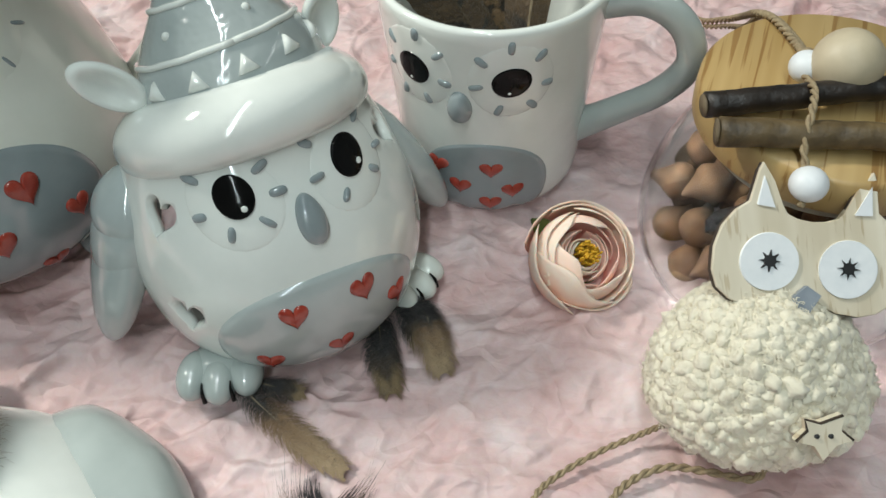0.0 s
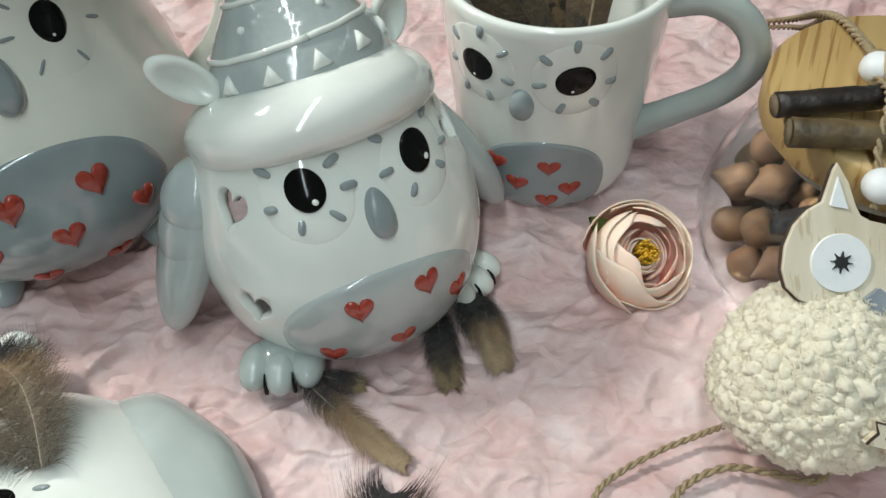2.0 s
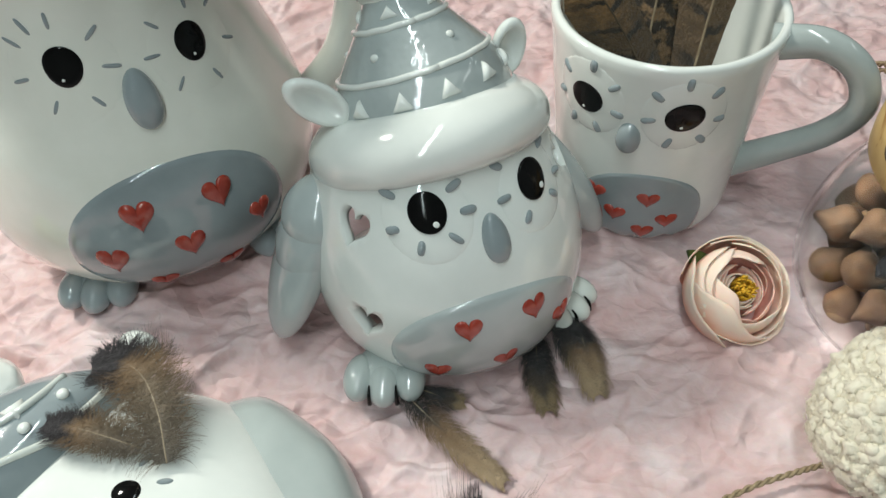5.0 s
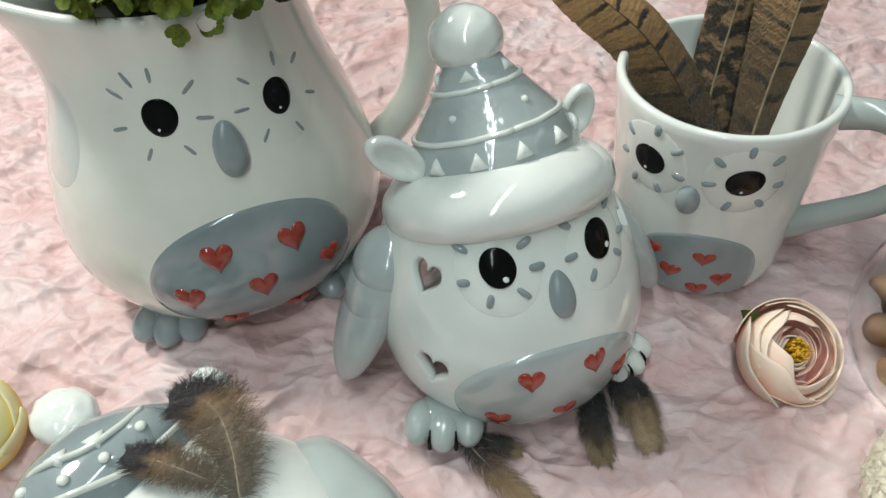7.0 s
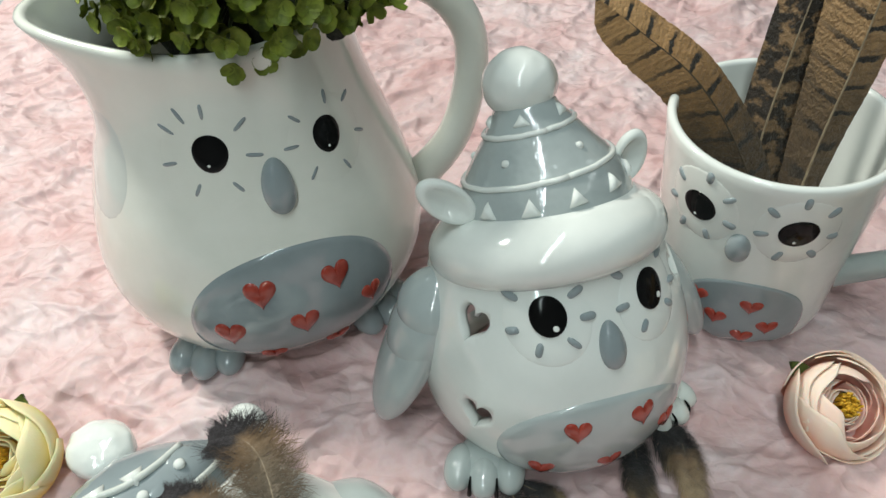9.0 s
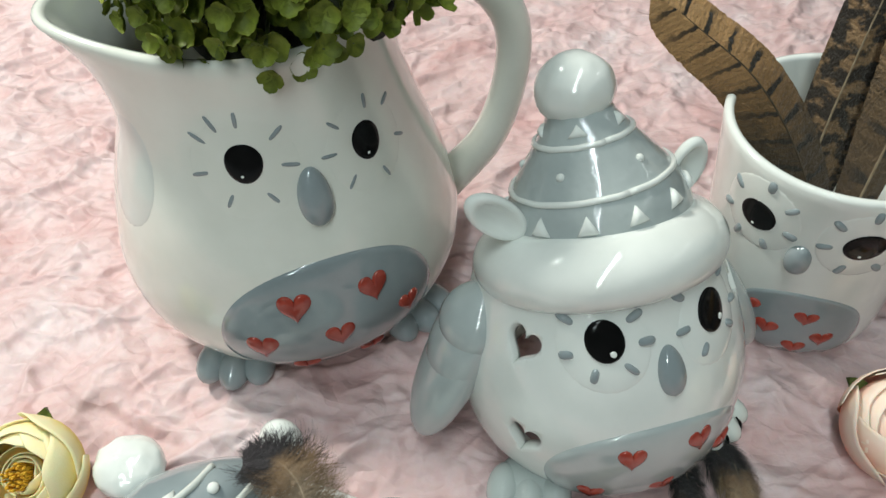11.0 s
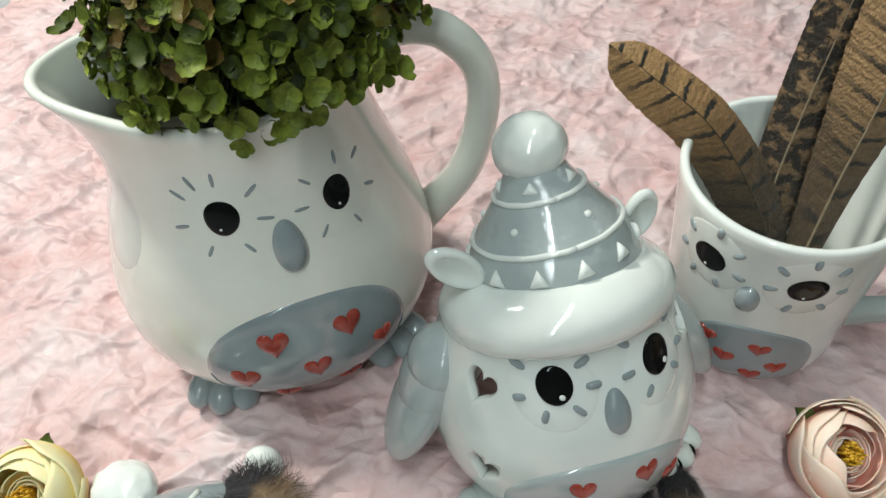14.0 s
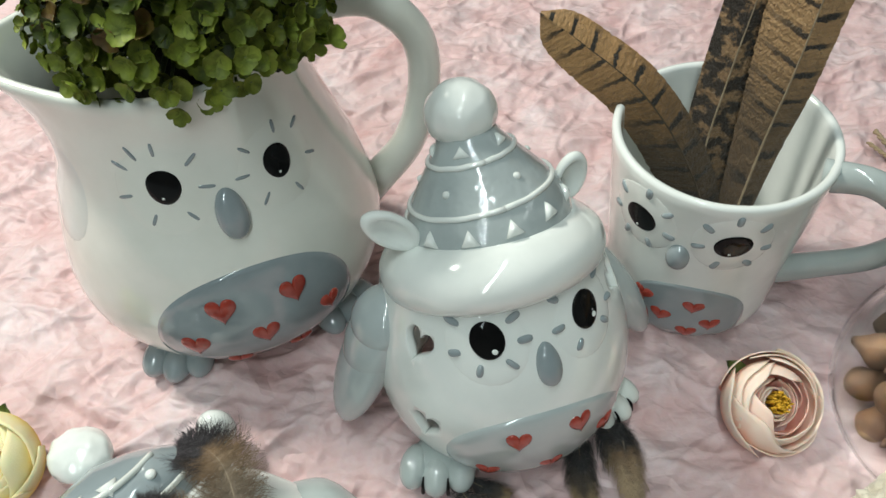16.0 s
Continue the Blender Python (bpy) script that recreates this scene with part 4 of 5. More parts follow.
def mound(outline, centre, height, z0=0.0, power=3.5, grow=1.0):
    """A low rounded form over an outline (metres in the plane)."""
    loop = [p.xy for p in spline([(x, y, 0) for x, y in outline + outline[:1]], 96)][:-1]
    c = Vector(centre)
    rings = [1.0, 0.985, 0.96, 0.92, 0.86, 0.78, 0.66, 0.5, 0.3]
    verts, faces = [], []
    n = len(loop)
    for p in loop:
        verts.append(Vector((c.x + (p.x - c.x) * 0.97, c.y + (p.y - c.y) * 0.97, z0)))
    for k in rings:
        for p in loop:
            q = c + (p - c) * k * grow
            verts.append(Vector((q.x, q.y, z0 + height * (0.22 + 0.78 * (1 - k**power)) if k < 1 else z0 + height * 0.16)))
    verts.append(Vector((c.x, c.y, z0 + height)))
    for i in range(len(rings)):
        for k in range(n):
            j = (k + 1) % n
            faces.append([i * n + k, i * n + j, (i + 1) * n + j, (i + 1) * n + k])
    last = len(rings) * n
    for k in range(n):
        faces.append([last + k, last + (k + 1) % n, len(verts) - 1])
    faces.append(list(range(n))[::-1])
    return verts, faces


def local(pts):
    return [(x + 0.150, y - 0.080) for x, y in pts]


DISH_BODY = local([(-0.172, 0.142), (-0.150, 0.1405), (-0.1282, 0.1345), (-0.1144, 0.1235), (-0.1043, 0.1120), (-0.0935, 0.0980), (-0.087, 0.080), (-0.094, 0.050), (-0.120, 0.028), (-0.160, 0.026), (-0.195, 0.045), (-0.207, 0.078), (-0.198, 0.110)])
DISH_WING = local([(-0.141, 0.1385), (-0.1262, 0.1425), (-0.1083, 0.1340), (-0.0923, 0.1210), (-0.0813, 0.1022), (-0.077, 0.080), (-0.082, 0.055), (-0.100, 0.045), (-0.118, 0.075), (-0.125, 0.105)])
DISH_HAT = local([(-0.216, 0.131), (-0.197, 0.1430), (-0.177, 0.1470), (-0.166, 0.138), (-0.172, 0.110), (-0.183, 0.088), (-0.203, 0.072), (-0.224, 0.080), (-0.228, 0.105)])
part("body", mound(DISH_BODY, (0.005, 0.002), 0.0275), WHITE, dish)
part("wing", mound(DISH_WING, (0.045, 0.012), 0.0170, 0.0, 5.0), MID_GREY, dish)
dish_hat = part("hat", mound(DISH_HAT, (-0.048, 0.028), 0.0300), GREY, dish, "grey glazed knit-patterned hat")


def hat_z(x, y):
    """The height of the hat's rounded top."""
    c, p = Vector((-0.048, 0.028)), Vector((x, y))
    d = p - c
    best = 1e9
    for (ax, ay), (bx, by) in zip(DISH_HAT, DISH_HAT[1:] + DISH_HAT[:1]):
        e = Vector((bx - ax, by - ay))
        den = d.x * e.y - d.y * e.x
        if abs(den) > 1e-12:
            t = ((ax - c.x) * e.y - (ay - c.y) * e.x) / den
            u = ((ax - c.x) * d.y - (ay - c.y) * d.x) / den
            if t > 0 and -0.001 <= u <= 1.001:
                best = min(best, t)
    k = min(1 / best, 0.97)
    return 0.0300 * (0.22 + 0.78 * (1 - k**3.5))


def on_hat(x, y, up=0.0):
    (x, y), = local([(x, y)])
    return Vector((x, y, hat_z(x, y) + up))


for row in ([(-0.2240, 0.0985), (-0.2113, 0.1027), (-0.1988, 0.1104), (-0.1915, 0.1202), (-0.1888, 0.1320)], [(-0.2060, 0.0900), (-0.1943, 0.0966), (-0.1825, 0.1081), (-0.1780, 0.1193), (-0.1741, 0.1310)]):
    part("hat_ring", tube([on_hat(x, y, 0.0004) for x, y in row], 0.0013, 10, 30), FAINT_GREY, dish_hat, "raised ring")
for x, y in ((-0.2062, 0.1066), (-0.1967, 0.1152)):
    p = on_hat(x, y, 0.0009)
    part("hat_triangle", ([p + Vector(v) for v in ((-0.004, -0.002, 0), (0.003, -0.003, 0), (0.001, 0.004, 0), (0, -0.0004, 0.0022), (-0.004, -0.002, -0.003), (0.003, -0.003, -0.003), (0.001, 0.004, -0.003))], [[0, 1, 3], [1, 2, 3], [2, 0, 3], [4, 5, 1, 0], [5, 6, 2, 1], [6, 4, 0, 2]]), WHITE, dish_hat)
for x, y in ((-0.1841, 0.1230), (-0.1904, 0.1090), (-0.2003, 0.0993), (-0.2139, 0.0946)):
    part("hat_dot", ball(on_hat(x, y, 0.0006), 0.0021, 0.0021, 0.0016, 14, 10), WHITE, dish_hat)
v, f = ball((0, 0, 0), 0.0128, 0.0118, 0.0085, 30, 20)
v = [p * (1 + 0.07 * noise.noise(p * 260) + 0.04 * noise.noise(p * 600)) + Vector((-0.0735, 0.0525, 0.0125)) for p in v]
part("pompom", (v, f), WHITE, dish)
part("ear", ball((-0.0235, 0.0720, 0.0130), 0.0080, 0.0068, 0.0095), WHITE, dish)
for x, y, a in ((-0.1490, 0.1030, 60), (-0.1405, 0.0965, 10)):
    (x, y), = local([(x, y)])
    part("lash", ball((x, y, 0.0268), 0.0028, 0.0011, 0.0012, 12, 8, Matrix.Rotation(radians(a), 3, "Z")), GREY, dish)
part("eye", ball((-0.0010, 0.0120, 0.0262), 0.0058, 0.0050, 0.0018, 20, 12), BLACK, dish)

plume([(-0.1404, 0.1009, 0.0300), (-0.1479, 0.1163, 0.0325), (-0.1575, 0.1290, 0.0330), (-0.1678, 0.1344, 0.0325), (-0.1772, 0.1318, 0.0305)], 0.0170, DOWN_BROWN, "fluffy brown feather with a black tip lying on the dish", 21, 1150, 1.5, 0.45, 0.35, 0.6)
plume([(-0.1500, 0.1050, 0.0300), (-0.1620, 0.1070, 0.0325), (-0.1740, 0.1095, 0.0320), (-0.1850, 0.1115, 0.0290)], 0.0105, DOWN_BROWN, "rusty brown fluffy feather with a dark tip on the dish", 22, 750, 1.45, 0.45, 0.4, 0.6)

# ---- cloth flowers ----


def petal_material(name, low, mid, high):
    m, nt, b = material(name)
    tc = nt.nodes.new("ShaderNodeUVMap")
    sep = nt.nodes.new("ShaderNodeSeparateXYZ")
    nt.links.new(tc.outputs["UV"], sep.inputs[0])
    n = noise_node(nt, 120.0, 4.0)
    k = nt.nodes.new("ShaderNodeMath")
    k.operation, k.inputs[1].default_value = "MULTIPLY_ADD", 0.35
    nt.links.new(n.outputs["Fac"], k.inputs[0])
    nt.links.new(sep.outputs[1], k.inputs[2])
    r = ramp(nt, k.outputs[0], [(0.2, low), (0.7, mid), (1.15, high)])
    nt.links.new(r.outputs["Color"], b.inputs["Base Color"])
    b.inputs["Roughness"].default_value = 0.75
    b.inputs["Subsurface Weight"].default_value = 0.35
    b.inputs["Subsurface Radius"].default_value = (0.006, 0.0035, 0.0025)
    fine = noise_node(nt, 1400.0, 3.0)
    bump(nt, fine.outputs["Fac"], b, 0.25, 0.0003)
    return m


BLUSH = petal_material("blush_petal", (0.80, 0.36, 0.27), (0.86, 0.50, 0.40), (0.88, 0.66, 0.55))
CREAM_PETAL = petal_material("cream_petal", (0.80, 0.36, 0.26), (0.85, 0.51, 0.39), (0.86, 0.69, 0.57))
PINK_PETAL = petal_material("pink_petal", (0.78, 0.28, 0.22), (0.83, 0.42, 0.34), (0.85, 0.55, 0.46))
BUTTER = petal_material("butter_petal", (0.84, 0.48, 0.06), (0.87, 0.67, 0.21), (0.88, 0.79, 0.47))
ANTHER = plain("yellow_anther", (0.55, 0.28, 0.012), (0.75, 0.45, 0.03), 0.6, 900.0)
SEPAL = plain("green_sepal", (0.07, 0.11, 0.02), (0.13, 0.17, 0.04), 0.6)


def petal(r, low, high, a0, span, lift, rnd):
    """A cupped petal, a piece of a ball's wall with a thin edge; v runs from its foot to its rim."""
    nu, nv = 11, 9
    verts, uvs, faces = [], [], []
    ph, curl = rnd.uniform(0, 6), rnd.uniform(0.0, 0.10)
    for side in (0, 1):
        for i in range(nv + 1):
            v = i / nv
            for j in range(nu + 1):
                u = 2 * j / nu - 1
                edge = 1 - 0.30 * abs(u) ** 2.4 - 0.07 * math.sin(4 * u + ph)
                phi = radians(low + (high - low) * v * edge)
                a = a0 + span * 0.5 * u
                rr = r * (1 + 0.05 * u) * (math.cos(phi) + curl * v**6) - 0.0004 * side
                verts.append(Vector((rr * math.cos(a), rr * math.sin(a), r * 0.86 * math.sin(phi) + lift)))
                uvs.append((0.5 + 0.5 * u, v))
    m = (nv + 1) * (nu + 1)
    for i in range(nv):
        for j in range(nu):
            q = [i * (nu + 1) + j, i * (nu + 1) + j + 1, (i + 1) * (nu + 1) + j + 1, (i + 1) * (nu + 1) + j]
            faces.append(q)
            faces.append([m + k for k in reversed(q)])
    top = nv * (nu + 1)
    for j in range(nu):
        faces.append([top + j, top + j + 1, m + top + j + 1, m + top + j])
    return verts, faces, uvs


def ranunculus(m, label, radius, layers, seed, leaves=True):
    rnd = random.Random(seed)
    ob = thing("artificial_flower", m, label, "flower", "cloth ranunculus blooms")
    for n, r, low, high, span, lift, mat, turn in layers:
        for k in range(n):
            g = petal(r * radius * rnd.uniform(0.95, 1.04), low, high * rnd.uniform(0.65, 1.12), turn + 2 * math.pi * k / n + rnd.uniform(-0.15, 0.15), span, lift * radius, rnd)
            child("petal", mesh_of("petal", g[0], g[1], mat, True, g[2]), ob)
    for k in range(80):
        a, r = rnd.uniform(0, 6.28), 0.24 * radius * math.sqrt(rnd.random())
        c = Vector((r * math.cos(a), r * math.sin(a), radius * rnd.uniform(0.26, 0.42)))
        part("stamen", join_geo(ball(c, 0.00055, 0.00055, 0.0012, 8, 6), tube([c - Vector((0, 0, 0.005)), c], 0.0003, 5, 2)), ANTHER, ob)
    if leaves:
        for a, ln in ((2.25, 0.9), (3.35, 0.62), (4.9, 0.5)):
            d = Vector((math.cos(a), math.sin(a), 0))
            s = Vector((-d.y, d.x, 0))
            v, f = [], []
            for i in range(7):
                u = i / 6
                w = 0.26 * radius * math.sin(math.pi * (0.1 + 0.9 * u)) ** 0.8
                for t in (-1, 0, 1):
                    v.append(d * (radius * (0.45 + ln * 0.85 * u)) + s * (w * t) + Vector((0, 0, radius * (-0.32 + 0.05 * u + 0.08 * abs(t)))))
            for i in range(6):
                for t in (0, 1):
                    f.append([i * 3 + t, i * 3 + t + 1, i * 3 + t + 4, i * 3 + t + 3])
            k = len(v)
            v += [p - Vector((0, 0, 0.0004)) for p in v]
            f += [[k + i for i in reversed(q)] for q in list(f)]
            part("sepal", (v, f), SEPAL, ob)
    return ob


def layers_of(outer, mid, inner, core):
    return [(4, 1.05, -50, 22, 2.0, 0.0, outer, 0.2), (4, 0.98, -45, 40, 2.1, 0.0, outer, 0.9), (3, 0.92, -40, 52, 2.4, 0.0, outer, 0.5), (3, 0.85, -38, 50, 2.2, 0.0, mid, 1.6),
            (2, 0.78, -45, 42, 2.4, 0.0, inner, 5.6), (2, 0.68, -50, 36, 2.0, -0.02, inner, 0.9), (2, 0.56, -50, 38, 2.4, 0.02, mid, 2.6),
            (2, 0.45, -50, 32, 2.5, 0.04, inner, 3.1), (3, 0.37, -50, 36, 2.4, 0.07, core, 1.9), (3, 0.30, -50, 34, 2.4, 0.10, core, 0.7)]


ranunculus(pose(0.0452, 0.1985, 0.0105, 32, 12, 20), "blush pink cloth ranunculus bloom with yellow heart, lying on paper", 0.0189, layers_of(CREAM_PETAL, BLUSH, PINK_PETAL, CREAM_PETAL), 5)
ranunculus(pose(-0.2590, 0.1240, 0.0105, 30, 18, -30), "butter yellow cloth ranunculus bloom beside the dish", 0.0195, layers_of(BUTTER, BUTTER, BUTTER, BUTTER), 9)

# ---- jar of hazelnuts ----
LIDC = Vector((0.1210, 0.2065, 0.0))


def glass_material():
    m, nt, b = material("jar_glass")
    b.inputs["Base Color"].default_value = (0.97, 0.985, 0.98, 1)
    b.inputs["Transmission Weight"].default_value = 1.0
    b.inputs["Roughness"].default_value = 0.02
    b.inputs["IOR"].default_value = 1.45
    return m


def grained(name, low, high, line, rough, turn):
    """Wood with long fine grain along one direction of the plane."""
    m, nt, b = material(name)
    tc = nt.nodes.new("ShaderNodeTexCoord")
    mp0 = nt.nodes.new("ShaderNodeMapping")
    mp0.inputs["Rotation"].default_value = (0, 0, radians(turn))
    nt.links.new(tc.outputs["Object"], mp0.inputs["Vector"])
    mp = nt.nodes.new("ShaderNodeMapping")
    mp.inputs["Scale"].default_value = (1.0, 0.035, 0.2)
    nt.links.new(mp0.outputs["Vector"], mp.inputs["Vector"])
    n = nt.nodes.new("ShaderNodeTexNoise")
    n.inputs["Scale"].default_value, n.inputs["Detail"].default_value = 520.0, 2.0
    nt.links.new(mp.outputs["Vector"], n.inputs["Vector"])
    n2 = nt.nodes.new("ShaderNodeTexNoise")
    n2.inputs["Scale"].default_value, n2.inputs["Detail"].default_value = 110.0, 2.0
    nt.links.new(mp.outputs["Vector"], n2.inputs["Vector"])
    r1 = ramp(nt, n2.outputs["Fac"], [(0.35, low), (0.65, high)])
    r2 = ramp(nt, n.outputs["Fac"], [(0.58, (1, 1, 1)), (0.64, line)])
    mx = nt.nodes.new("ShaderNodeMix")
    mx.data_type, mx.blend_type = "RGBA", "MULTIPLY"
    mx.inputs["Factor"].default_value = 1.0
    nt.links.new(r1.outputs["Color"], mx.inputs["A"])
    nt.links.new(r2.outputs["Color"], mx.inputs["B"])
    nt.links.new(mx.outputs["Result"], b.inputs["Base Color"])
    b.inputs["Roughness"].default_value = rough
    bump(nt, n.outputs["Fac"], b, 0.2, 0.0003)
    return m


GLASS, BAMBOO = glass_material(), grained("bamboo", (0.40, 0.26, 0.10), (0.53, 0.37, 0.165), (0.66, 0.55, 0.44), 0.4, 22)
RUBBER = plain("pale_seal", (0.50, 0.46, 0.38), (0.58, 0.54, 0.46), 0.5)
KNOB = plain("pale_knob_wood", (0.46, 0.38, 0.26), (0.58, 0.49, 0.35), 0.5, 80.0)
jar = thing("glass_jar", pose(LIDC.x, LIDC.y, 0.0), "round clear glass jar of hazelnuts with a bamboo lid", "jar")
JAR = Round([(0.0, 0, 0.0440), (0.003, 0, 0.0485), (0.010, 0, 0.0525), (0.022, 0, 0.0540), (0.036, 0, 0.0520), (0.050, 0, 0.0470), (0.060, 0, 0.0415), (0.064, 0, 0.0400)])
glass = part("bowl", JAR.wall([0.0, 0.0015, 0.003, 0.006, 0.010, 0.015, 0.020, 0.025, 0.030, 0.035, 0.040, 0.045, 0.050, 0.055, 0.060, 0.064], 72, 0.0022), GLASS, jar, "clear glass bowl")
glass.visible_shadow = False
lid = part("lid", Round([(0.0665, 0, 0.0425), (0.068, 0, 0.0435), (0.0785, 0, 0.0435), (0.0800, 0, 0.0422)]).wall([0.0665, 0.0672, 0.068, 0.0735, 0.0785, 0.0794, 0.0800], 80), BAMBOO, jar, "bamboo lid")
part("seal", Round([(0.0600, 0, 0.0372), (0.0610, 0, 0.0376), (0.0665, 0, 0.0376)]).wall([0.0600, 0.0610, 0.0640, 0.0665], 64), RUBBER, lid)
part("knob", ball((-0.002, -0.001, 0.0905), 0.0108, 0.0108, 0.0108, 28, 18), KNOB, lid, "round pale wooden knob")

NUT = plain("hazelnut_shell", (0.070, 0.032, 0.014), (0.20, 0.105, 0.050), 0.75, 150.0, 0.5, 0.0009)
NUT_CAP = plain("hazelnut_cap", (0.24, 0.135, 0.065), (0.36, 0.23, 0.125), 0.85, 400.0)


def nut_geo():
    v, f = ball((0, 0, 0), 0.0073, 0.0066, 0.0073, 20, 14)
    out = []
    for p in v:
        t = max(0.0, p.z / 0.0073)
        k = (1 - 0.62 * t**1.4) * (1 + 0.07 * math.cos(3 * math.atan2(p.y, p.x)))
        out.append(Vector((p.x * k, p.y * k, p.z * (1 + 0.42 * t**3)))  * (1 + 0.06 * noise.noise(p * 230)))
    return out, f


nut_shell = mesh_of("shell", *nut_geo(), NUT)
cap_v, cap_f = ball((0, 0, -0.0048), 0.0046, 0.0041, 0.0028, 18, 10)
nut_cap = mesh_of("cap", [p * (1 + 0.03 * noise.noise(p * 900)) for p in cap_v], cap_f, NUT_CAP)
nut = thing("hazelnut", pose(0.0845, 0.1950, 0.0110, 60, 20, 140), "brown hazelnut with a pale cap inside the glass jar", "nut", "hazelnuts in the jar")
child("shell", nut_shell, nut)
child("cap", nut_cap, nut)
rng = random.Random(4)
placed = [Vector((0.0845, 0.1950, 0.0110))]
spots = [(0.0800, 0.2085, 0.0180), (0.0855, 0.1955, 0.0290), (0.0795, 0.2120, 0.0360), (0.0890, 0.1850, 0.0240), (0.0865, 0.2000, 0.0455), (0.0890, 0.2180, 0.0470), (0.0990, 0.1880, 0.0430), (0.0960, 0.1830, 0.0120)]
for _ in range(4000):
    a, r = rng.uniform(0, 6.283), 0.040 * math.sqrt(rng.random())
    spots.append((LIDC.x + r * math.cos(a), LIDC.y + r * math.sin(a), rng.uniform(0.0115, 0.047)))
for p in spots:
    p = Vector(p)
    lim = catmull(JAR.z, JAR.r, p.z) - 0.0022 - 0.0080
    if (p - LIDC).xy.length > lim:
        h = (p - LIDC).xy.normalized() * lim
        p = Vector((LIDC.x + h.x, LIDC.y + h.y, p.z))
    if all((p - q).length > 0.0124 for q in placed) and len(placed) < 84:
        placed.append(p)
        copy_thing(nut, pose(p.x, p.y, p.z, rng.uniform(0, 360), rng.uniform(0, 360), rng.uniform(0, 360)))
SHARD = plain("dark_bark", (0.010, 0.010, 0.012), (0.03, 0.03, 0.034), 0.25, 300.0, 0.5, 0.001)
tagged(new("bark_chip", mesh_of("bark_chip", *tube([(0.0850, 0.1845, 0.0430), (0.0900, 0.1800, 0.0500), (0.0960, 0.1765, 0.0560)], 0.0035, 6, 6, 1.6), SHARD, False)), "glossy black bark chip among the hazelnuts", "bark")

# ---- woolly owl hanger leaning on the jar ----
WOOL = plain("cream_wool", (0.745, 0.68, 0.535), (0.79, 0.73, 0.595), 0.95, 700.0, 0.5, 0.0008)
WOOD = grained("pale_wood", (0.58, 0.50, 0.37), (0.72, 0.65, 0.52), (0.80, 0.74, 0.66), 0.65, -7)
HEAD_EDGE = plain("burnt_edge", (0.03, 0.02, 0.013), (0.07, 0.045, 0.03), 0.8)
WHITE_PAINT = plain("white_paint", (0.72, 0.74, 0.76), (0.80, 0.81, 0.82), 0.5)
GREY_PAINT = plain("grey_paint", (0.22, 0.25, 0.29), (0.28, 0.31, 0.35), 0.55)
BLACK_PAINT = plain("black_paint", (0.008, 0.008, 0.009), (0.014, 0.014, 0.015), 0.6)
WOOL.node_tree.nodes["Principled BSDF"].inputs["Sheen Weight"].default_value = 0.4
WOOL.node_tree.nodes["Principled BSDF"].inputs["Specular IOR Level"].default_value = 0.1
TWINE = plain("jute_twine", (0.26, 0.19, 0.11), (0.40, 0.31, 0.19), 0.85, 900.0, 0.8, 0.0008)
BARK_DARK = plain("dark_twig_bark", (0.008, 0.006, 0.005), (0.028, 0.019, 0.014), 0.45, 160.0, 0.7, 0.0015)
BARK = plain("olive_twig_bark", (0.045, 0.029, 0.013), (0.17, 0.115, 0.052), 0.5, 140.0, 0.7, 0.0015)
END_WOOD = plain("cut_wood", (0.10, 0.07, 0.04), (0.20, 0.15, 0.09), 0.7)
hanger = thing("owl_hanger", pose(0.0905, 0.1385, 0.0), "hanging owl ornament of cream wool with a flat wooden head", "ornament")


def wool_at(d, k=1.0):
    """A place on the pear-shaped wool body along a direction from its middle."""
    up = max(0.0, d.z)
    k = k * (1 + 0.03 * noise.noise(d * 3))
    return Vector((0.0335 * d.x * k * (1 - 0.16 * up) - 0.0015 * up, -0.0040 + 0.0265 * d.y * k + 0.006 * up, 0.0272 + 0.0280 * d.z * k * (1 + 0.10 * up)))


def wool_ball():
    n, m = 96, 60
    verts, faces = [], []
    for i in range(m + 1):
        a = math.pi * i / m
        for k in range(n):
            b = 2 * math.pi * k / n
            d = Vector((math.sin(a) * math.cos(b), math.sin(a) * math.sin(b), -math.cos(a)))
            verts.append(wool_at(d, 0.998))
    for i in range(m):
        for k in range(n):
            j = (k + 1) % n
            faces.append([i * n + k, i * n + j, (i + 1) * n + j, (i + 1) * n + k])
    return verts, faces


wool = part("woolly_body", wool_ball(), WOOL, hanger, "curly cream wool body")


def curls():
    """Soft tufts of curled yarn all over the wool."""
    rnd = random.Random(8)
    verts, faces = [], []
    n = 950
    for k in range(n):
        c = 1 - 2 * (k + 0.5) / n
        if c < -0.88:
            continue
        s = math.sqrt(1 - c * c)
        a = 2.39996 * k + rnd.uniform(-0.07, 0.07)
        d = Vector((s * math.cos(a), s * math.sin(a), c + rnd.uniform(-0.04, 0.04))).normalized()
        p = wool_at(d, rnd.uniform(0.925, 0.955))
        r = rnd.uniform(0.0023, 0.0034)
        g = ball((0, 0, 0), r * rnd.uniform(0.9, 1.45), r * rnd.uniform(0.85, 1.15), r * rnd.uniform(0.75, 1.0), 14, 10)
        rot = Euler((rnd.uniform(0, 6), rnd.uniform(0, 6), rnd.uniform(0, 6))).to_matrix()
        b = len(verts)
        verts += [p + rot @ (v * (1 + 0.34 * noise.noise(v * 560 + p * 700))) for v in g[0]]
        faces += [[i + b for i in f] for f in g[1]]
    return verts, faces


